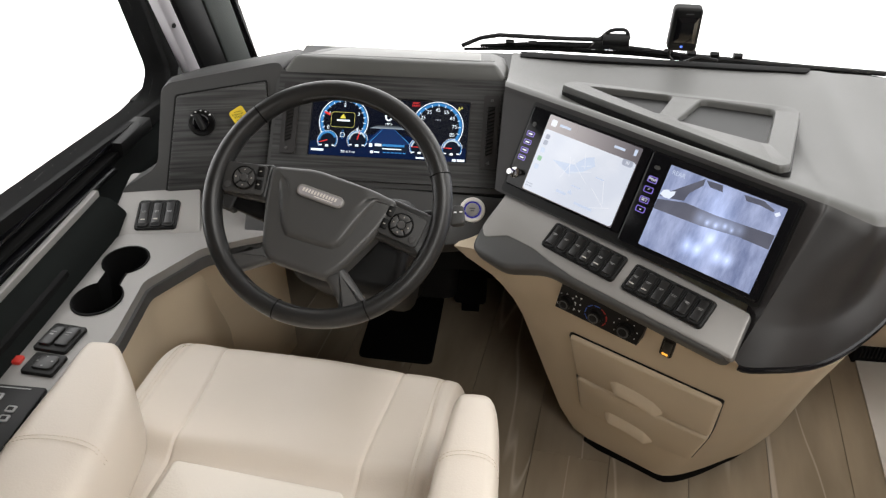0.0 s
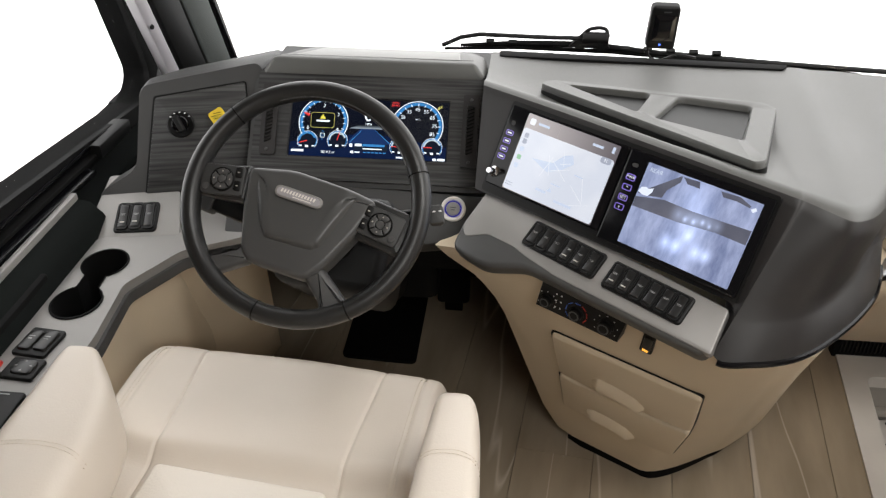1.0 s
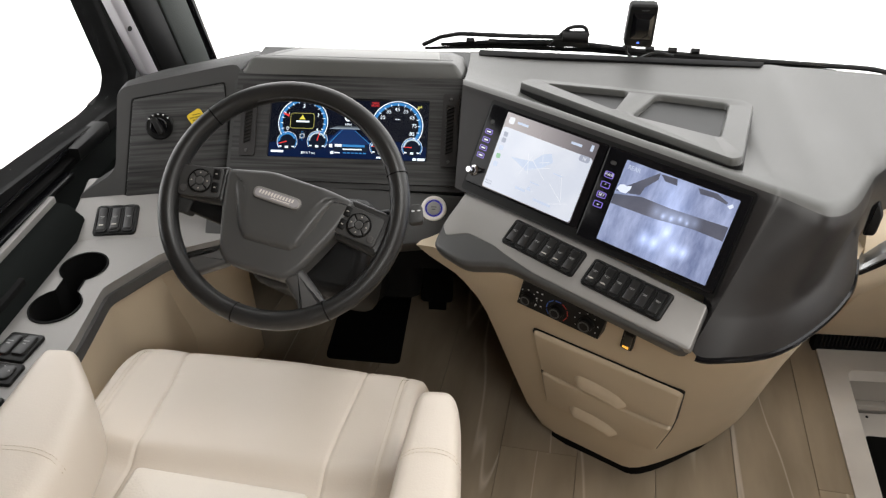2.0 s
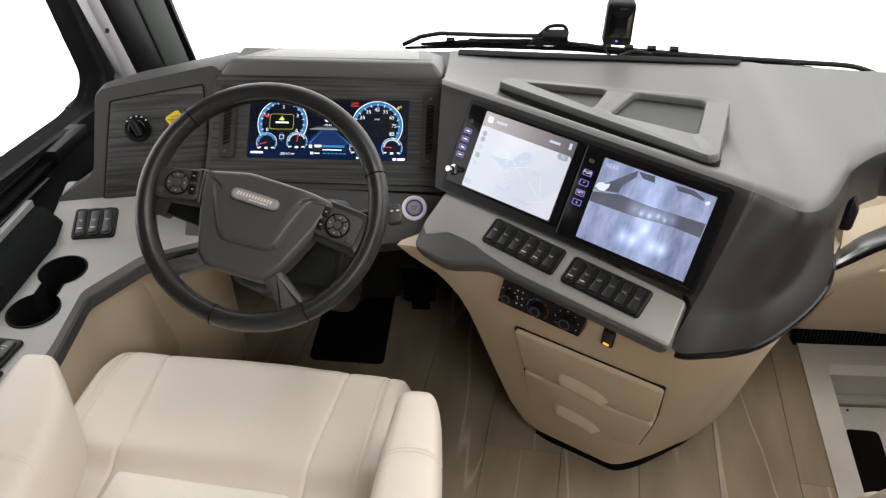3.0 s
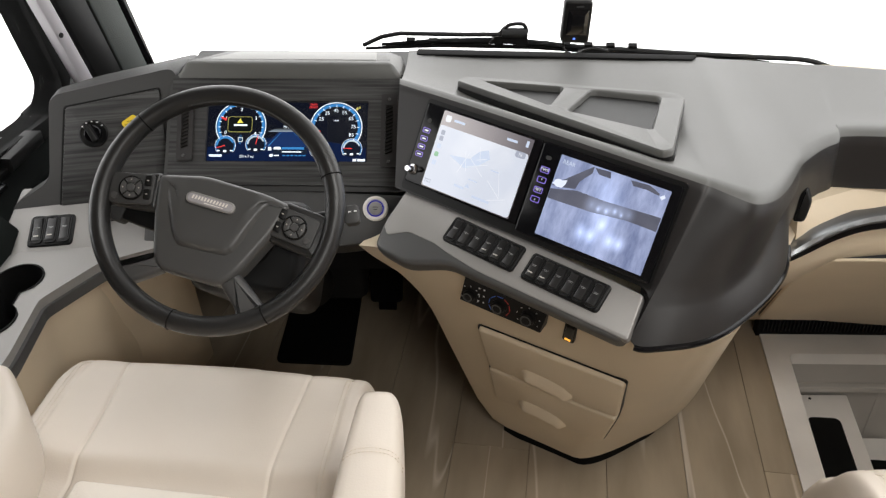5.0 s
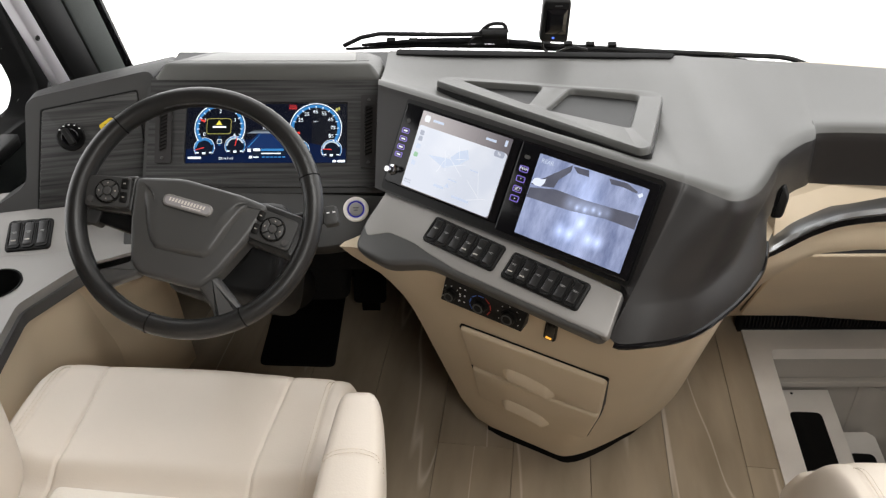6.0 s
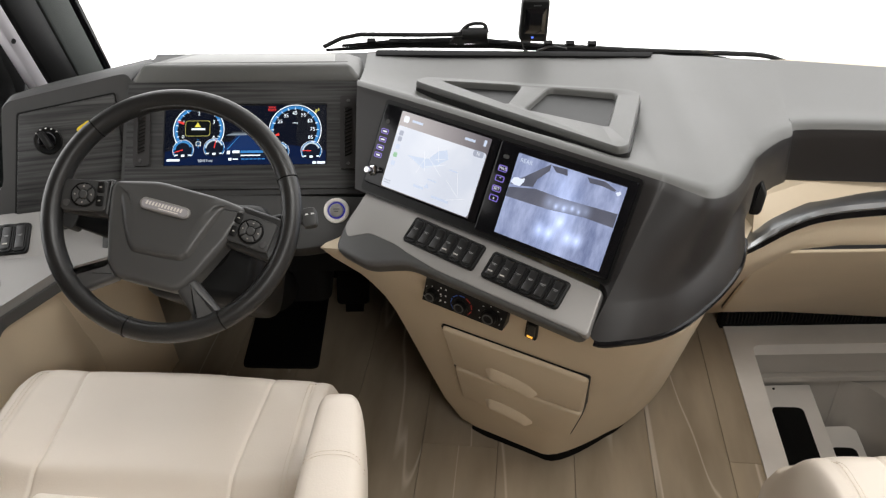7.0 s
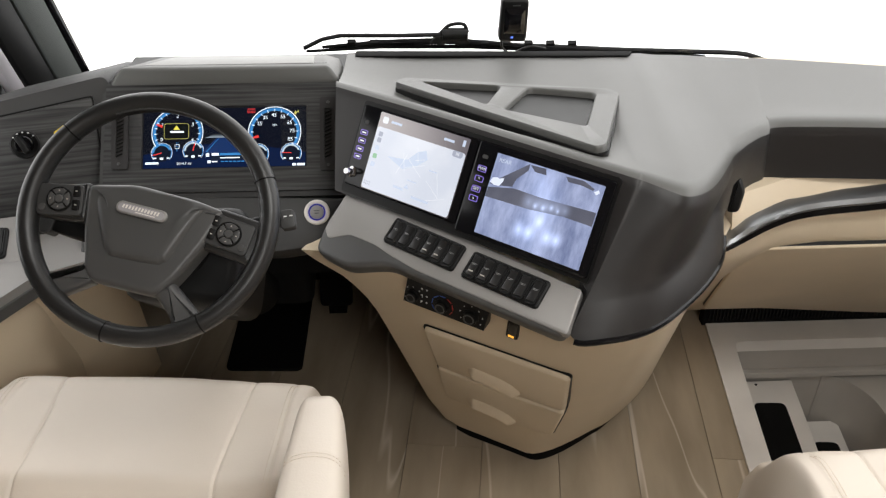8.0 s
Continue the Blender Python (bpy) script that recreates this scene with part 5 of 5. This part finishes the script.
def seat(cx, y1, half, inner, top, arms, label, group):
    s = thing("captain_chair", label, "seat", group)
    body = part("cushion", cushion(cx, y1 - 0.60, y1, half, inner, top), LEATHER, s)
    part("insert", slab(soft([(cx - inner + 0.010, y1 - 0.585), (cx + inner - 0.010, y1 - 0.585), (cx + inner - 0.012, y1 - 0.300), (cx - inner + 0.012, y1 - 0.292)], 0.012), top - 0.02, top + 0.0085, 0.005, 3), LEATHER_PALE, s, "pale perforated seat insert")
    for sgn in (-1, 1):
        for off in (-0.003, 0.003):
            x = cx + sgn * (half * 0.80 + off)
            zt = top + 0.014 + 0.0020
            pts = []
            for k in range(9):
                v = 0.35 + 0.6 * k / 8
                z = zt - 0.075 * step(0.86, 1.0, v) ** 1.8 - 0.05 * step(0.78, 1.0, v) * step(half * 0.55, half, half * 0.8) + 0.020 * step(0.505, 0.575, v)
                pts.append((x, y1 - 0.60 + 0.60 * v, z))
            part("stitching", stitches(pts), STITCH, body)
    part("base", slab(soft([(cx - 0.2, y1 - 0.55), (cx + 0.2, y1 - 0.55), (cx + 0.2, y1 - 0.12), (cx - 0.2, y1 - 0.12)], 0.04), 0.0, top - 0.16, 0.01), BLACK, s, "black seat pedestal")
    back = axes((cx, y1 - 0.70, top - 0.02), (1, 0, 0), (0, -0.30, 0.95))
    part("backrest", slab(rrect(half * 1.9, 0.40, 0.08, cy=0.20), -0.05, 0.05, 0.03, 4), LEATHER, s, m=back)
    return s


drv = seat(-0.345, 1.055, 0.268, 0.140, 0.560, True, "cream leather driver's seat with padded armrests", "cab seats")
drv.matrix_basis = Matrix.Translation((-0.414, 0.96, 0)) @ Matrix.Rotation(radians(-5), 4, "Z") @ Matrix.Translation((0.414, -0.96, 0))
arm = part("armrest", armrest([(0.30, -0.615, -0.482, 0.73), (0.50, -0.613, -0.478, 0.732), (0.62, -0.611, -0.477, 0.732), (0.70, -0.610, -0.482, 0.730), (0.752, -0.607, -0.494, 0.729), (0.800, -0.605, -0.524, 0.728), (0.828, -0.602, -0.546, 0.725), (0.836, -0.600, -0.551, 0.719), (0.839, -0.595, -0.558, 0.700)], 0.600), LEATHER, drv, "padded cream leather armrest")
for y in (0.645, 0.651, 0.50, 0.506):
    part("stitching", arm_seam(y, -0.611, -0.477, 0.732, 0.600), STITCH, arm)
arm = part("armrest", armrest([(0.28, -0.105, -0.004, 0.728), (0.50, -0.100, -0.008, 0.728), (0.66, -0.092, -0.012, 0.727), (0.74, -0.085, -0.016, 0.724), (0.778, -0.081, -0.021, 0.722), (0.796, -0.077, -0.027, 0.717), (0.804, -0.073, -0.033, 0.708), (0.807, -0.066, -0.040, 0.69)], 0.600), LEATHER, drv, "padded cream leather armrest")
for y in (0.684, 0.690):
    part("stitching", arm_seam(y, -0.0905, -0.0125, 0.7268, 0.600), STITCH, arm)
for x in (-0.600, -0.045):
    part("arm_bracket", slab(box(x, 0.34, 0.03, 0.10), 0.42, 0.63, 0.004), BLACK, drv)
seat(0.828, 0.832, 0.268, 0.140, 0.590, False, "cream leather passenger seat facing forward", "cab seats")

# ---- passenger's side of the dash ----
pdash = thing("passenger_dash", "cream passenger dash with dark trim strip and glove door", "dashboard")
prof = [(1.36, 0.745), (1.318, 0.738), (1.300, 0.715), (1.290, 0.690), (1.288, 0.655), (1.292, 0.620), (1.305, 0.595), (1.42, 0.468), (1.60, 0.265), (1.745, 0.100), (1.80, 0.085), (1.9, 0.085), (1.9, 0.745)]
xs = [0.640, 0.66, 0.70, 0.76, 0.85, 1.0, 1.25, 1.49]


def shift(x):
    return -0.065 * (1 - step(0.62, 0.80, x)) - 0.05 * step(0.95, 1.5, x)


part("body", loft([[V(x, y + shift(x) * (1 if y < 1.85 else 0), z) for y, z in prof] for x in xs]), CREAM, pdash, "cream moulded lower dash")
GD = axes((0.70, 1.302, 0.598), (1, 0, 0), (0, -0.66, 0.75))
door = soft([(0.008, 0.002), (0.78, 0.012), (0.78, -0.585), (0.15, -0.600), (0.12, -0.58)], 0.015)
part("door_gap", slab([(x - 0.002, y + 0.0025) for x, y in door], -0.01, 0.004), BLACK, pdash, m=GD)
part("glove_door", slab(door, -0.01, 0.010, 0.005, 3), CREAM, pdash, "cream lower door panel", m=GD)
strip = smooth_path([V(x, 1.287 + shift(x), z) for x, z in ((0.612, 0.652), (0.636, 0.666), (0.672, 0.681), (0.725, 0.688), (0.79, 0.692), (0.89, 0.703), (1.05, 0.712), (1.49, 0.716))], 8)


def strip_ring(k, p, outline):
    return [p + V(0, y, z * (0.55 + 0.45 * min(1, k / 14))) for y, z in outline]


part("trim_strip", loft([strip_ring(k, p, ((-0.014, -0.018), (-0.020, -0.013), (-0.0205, 0.001), (0.03, 0.001), (0.03, -0.018))) for k, p in enumerate(strip)]), GLOSS_BLACK, pdash, "gloss black lower half of the trim strip")
part("metal_strip", loft([strip_ring(k, p, ((-0.0215, 0.0012), (-0.0225, 0.006), (-0.018, 0.014), (-0.010, 0.017), (0.03, 0.017), (0.03, 0.0012))) for k, p in enumerate(strip)]), BRUSHED, pdash, "brushed metal upper half of the trim strip")
part("grille", slab(box(1.19, 1.815, 0.62, 0.03), 0.0, 0.095), RUBBER, pdash, "black ribbed floor grille")
for k in range(60):
    part("grille_rib", slab(box(0.895 + 0.010 * k, 1.797, 0.004, 0.006), 0.02, 0.088), BLACK, pdash, smooth=False)
hook = thing("dash_clip", "small black clip at the dash corner", "clip")
part("clip", slab(soft([(-0.008, -0.030), (0.010, -0.026), (0.012, 0.010), (0.0, 0.032), (-0.008, 0.02)], 0.006), 0, 0.014, 0.004), BLACK, hook, m=axes((0.622, 1.196, 0.772), (0.8, -0.5, 0), (0.1, 0.2, 1)))

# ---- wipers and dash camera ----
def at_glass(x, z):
    """A place beyond the windshield, pushed out along the camera's sight lines."""
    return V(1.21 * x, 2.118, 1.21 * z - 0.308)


wiper = thing("windshield_wiper", "black windshield wiper resting at the glass base", "wiper", "wipers")
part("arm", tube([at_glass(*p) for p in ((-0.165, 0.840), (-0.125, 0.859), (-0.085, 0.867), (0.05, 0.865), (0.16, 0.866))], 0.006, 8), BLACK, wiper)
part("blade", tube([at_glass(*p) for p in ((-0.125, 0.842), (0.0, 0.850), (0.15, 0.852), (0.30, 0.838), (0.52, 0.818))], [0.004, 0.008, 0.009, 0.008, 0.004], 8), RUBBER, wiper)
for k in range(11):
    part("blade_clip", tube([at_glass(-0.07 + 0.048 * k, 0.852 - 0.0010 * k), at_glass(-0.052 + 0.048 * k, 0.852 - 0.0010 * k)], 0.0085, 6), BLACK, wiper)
# Tube standing for the black frit along the glass's lower edge.
part("glass_frit_band", tube([at_glass(*p) for p in ((-0.160, 0.833), (0.0, 0.841), (0.2, 0.838), (0.40, 0.826), (0.56, 0.813))], [0.004, 0.006, 0.006, 0.006, 0.004], 6), RUBBER, wiper)
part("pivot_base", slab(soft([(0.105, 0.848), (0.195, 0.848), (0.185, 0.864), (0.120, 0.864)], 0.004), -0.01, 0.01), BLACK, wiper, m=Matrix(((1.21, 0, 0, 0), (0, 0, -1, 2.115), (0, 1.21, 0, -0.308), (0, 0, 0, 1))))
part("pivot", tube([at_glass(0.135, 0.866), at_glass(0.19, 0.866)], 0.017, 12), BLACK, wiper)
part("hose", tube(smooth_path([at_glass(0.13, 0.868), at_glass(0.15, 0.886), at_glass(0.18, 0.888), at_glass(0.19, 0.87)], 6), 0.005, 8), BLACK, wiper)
wiper2 = thing("windshield_wiper", "black windshield wiper arm reaching the passenger's side", "wiper", "wipers")
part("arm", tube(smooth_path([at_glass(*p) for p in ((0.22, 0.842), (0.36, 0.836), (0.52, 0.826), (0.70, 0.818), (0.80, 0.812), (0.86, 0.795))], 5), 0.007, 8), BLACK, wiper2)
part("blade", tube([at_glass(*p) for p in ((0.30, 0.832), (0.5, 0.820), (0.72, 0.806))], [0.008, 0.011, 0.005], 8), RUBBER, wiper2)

dcam = thing("dash_camera", "small black camera unit stuck inside the windshield", "camera")
DC = axes((0.3015, 1.75, 0.897), (1, 0, 0.02), (0, -0.12, 1))
part("housing", slab(soft([(-0.033, -0.046), (0.028, -0.050), (0.031, 0.047), (-0.028, 0.049)], 0.010, 5), -0.012, 0.010, 0.006, 3), BLACK, dcam, m=DC)
part("lens_hood", loft([[V(x * s, y * s + (0.004 if s < 1 else 0), z) for x, y in ((-0.024, -0.030), (0.024, -0.032), (0.026, 0.030), (-0.022, 0.032))] for s, z in ((1.0, 0.008), (0.55, 0.020))]), GLOSS_BLACK, dcam, m=DC)
part("lamp", flat([box(-0.004, -0.036, 0.005, 0.004)], 0.0108), glow("blue_lamp", (0.1, 0.2, 1.0), 2.0), dcam, smooth=False, m=DC)
part("mark", flat([box(0.004, 0.036, 0.016, 0.003)], 0.0108), GREY_PLASTIC, dcam, smooth=False, m=DC)
part("cable", tube(smooth_path([DC @ V(-0.025, -0.045, 0), DC @ V(-0.022, -0.066, 0.0), DC @ V(0.0, -0.078, 0.0), V(0.33, 1.70, 0.855), V(0.36, 1.66, 0.864)], 6), 0.0025, 8), BLACK, dcam)
part("bracket", tube([DC @ V(0, 0.0, -0.01), V(0.332, 1.935, 0.838)], 0.010, 10), BLACK, dcam)

# ---- floor planks ----
def plank_mat():
    m = bpy.data.materials.new("stone_look_plank")
    m.use_nodes = True
    nt = m.node_tree
    p = nt.nodes["Principled BSDF"]
    tc, info = nt.nodes.new("ShaderNodeTexCoord"), nt.nodes.new("ShaderNodeObjectInfo")
    off = nt.nodes.new("ShaderNodeVectorMath")
    off.operation = "MULTIPLY_ADD"
    off.inputs[1].default_value = (1.5, 0.32, 1)
    mul = nt.nodes.new("ShaderNodeMath")
    mul.operation = "MULTIPLY"
    mul.inputs[1].default_value = 40
    nt.links.new(info.outputs["Random"], mul.inputs[0])
    nt.links.new(tc.outputs["Object"], off.inputs[0])
    nt.links.new(mul.outputs[0], off.inputs[2])
    n1, n2 = nt.nodes.new("ShaderNodeTexNoise"), nt.nodes.new("ShaderNodeTexNoise")
    n1.inputs["Scale"].default_value, n1.inputs["Detail"].default_value = 7, 8
    n2.inputs["Scale"].default_value, n2.inputs["Detail"].default_value, n2.inputs["Distortion"].default_value = 3.2, 2, 0.25
    drift = nt.nodes.new("ShaderNodeMapping")
    drift.inputs["Rotation"].default_value, drift.inputs["Scale"].default_value = (0, 0, 0.32), (1.5, 0.55, 1)
    nt.links.new(off.outputs[0], n1.inputs["Vector"])
    nt.links.new(off.outputs[0], drift.inputs["Vector"])
    nt.links.new(drift.outputs["Vector"], n2.inputs["Vector"])
    base, vein = nt.nodes.new("ShaderNodeValToRGB"), nt.nodes.new("ShaderNodeValToRGB")
    e = base.color_ramp.elements
    e[0].position, e[1].position = 0.3, 0.72
    e[0].color, e[1].color = (0.30, 0.243, 0.172, 1), (0.47, 0.385, 0.282, 1)
    e = vein.color_ramp.elements
    e[0].position, e[0].color = 0.490, (0, 0, 0, 1)
    e[1].position, e[1].color = 0.500, (0.5, 0.5, 0.5, 1)
    e.new(0.512).color = (0, 0, 0, 1)
    mix = nt.nodes.new("ShaderNodeMix")
    mix.data_type = "RGBA"
    mix.inputs["B"].default_value = (0.86, 0.78, 0.68, 1)
    nt.links.new(n1.outputs["Fac"], base.inputs["Fac"])
    nt.links.new(n2.outputs["Fac"], vein.inputs["Fac"])
    nt.links.new(vein.outputs["Color"], mix.inputs["Factor"])
    nt.links.new(base.outputs["Color"], mix.inputs["A"])
    nt.links.new(mix.outputs["Result"], p.inputs["Base Color"])
    p.inputs["Roughness"].default_value = 0.42
    b = nt.nodes.new("ShaderNodeBump")
    b.inputs["Strength"].default_value, b.inputs["Distance"].default_value = 0.15, 0.001
    nt.links.new(n1.outputs["Fac"], b.inputs["Height"])
    nt.links.new(b.outputs["Normal"], p.inputs["Normal"])
    return m


PLANK = plank_mat()
SKEW = Matrix.Rotation(radians(-7), 4, "Z")
plank_mesh = {}


def plank(x0, x1, y0, y1):
    w, l = round(x1 - x0, 3), round(y1 - y0, 3)
    if (w, l) not in plank_mesh:
        bm = slab(box(0, 0, w - 0.0010, l - 0.0010), -0.006, 0.0, 0.0012, 1)
        me = bpy.data.meshes.new("plank")
        bm.to_mesh(me)
        bm.free()
        me.materials.append(PLANK)
        plank_mesh[(w, l)] = me
    ob = new("plank", plank_mesh[(w, l)])
    ob.parent = floor
    ob.location = SKEW @ V((x0 + x1) / 2, (y0 + y1) / 2, 0) * GROW
    ob.scale = (GROW, GROW, GROW)
    ob.rotation_euler.z = radians(-7)


for k in range(11):
    x0 = 0.59 - 0.178 * k
    first = -0.6 if k < 9 else (0.9 if k == 9 else 1.5)
    cuts = [first] + [c for c in (-0.2 + 0.29 * (k % 3), 1.385 - 0.33 * (k % 4) if k else 1.395) if c > first + 0.1] + [2.1]
    for a, b in zip(cuts, cuts[1:]):
        if k:
            plank(x0, x0 + 0.178, a, b)
        else:
            plank(x0, x0 + 0.085, a, b)
plank(0.675, 1.35, -0.6, 0.72)
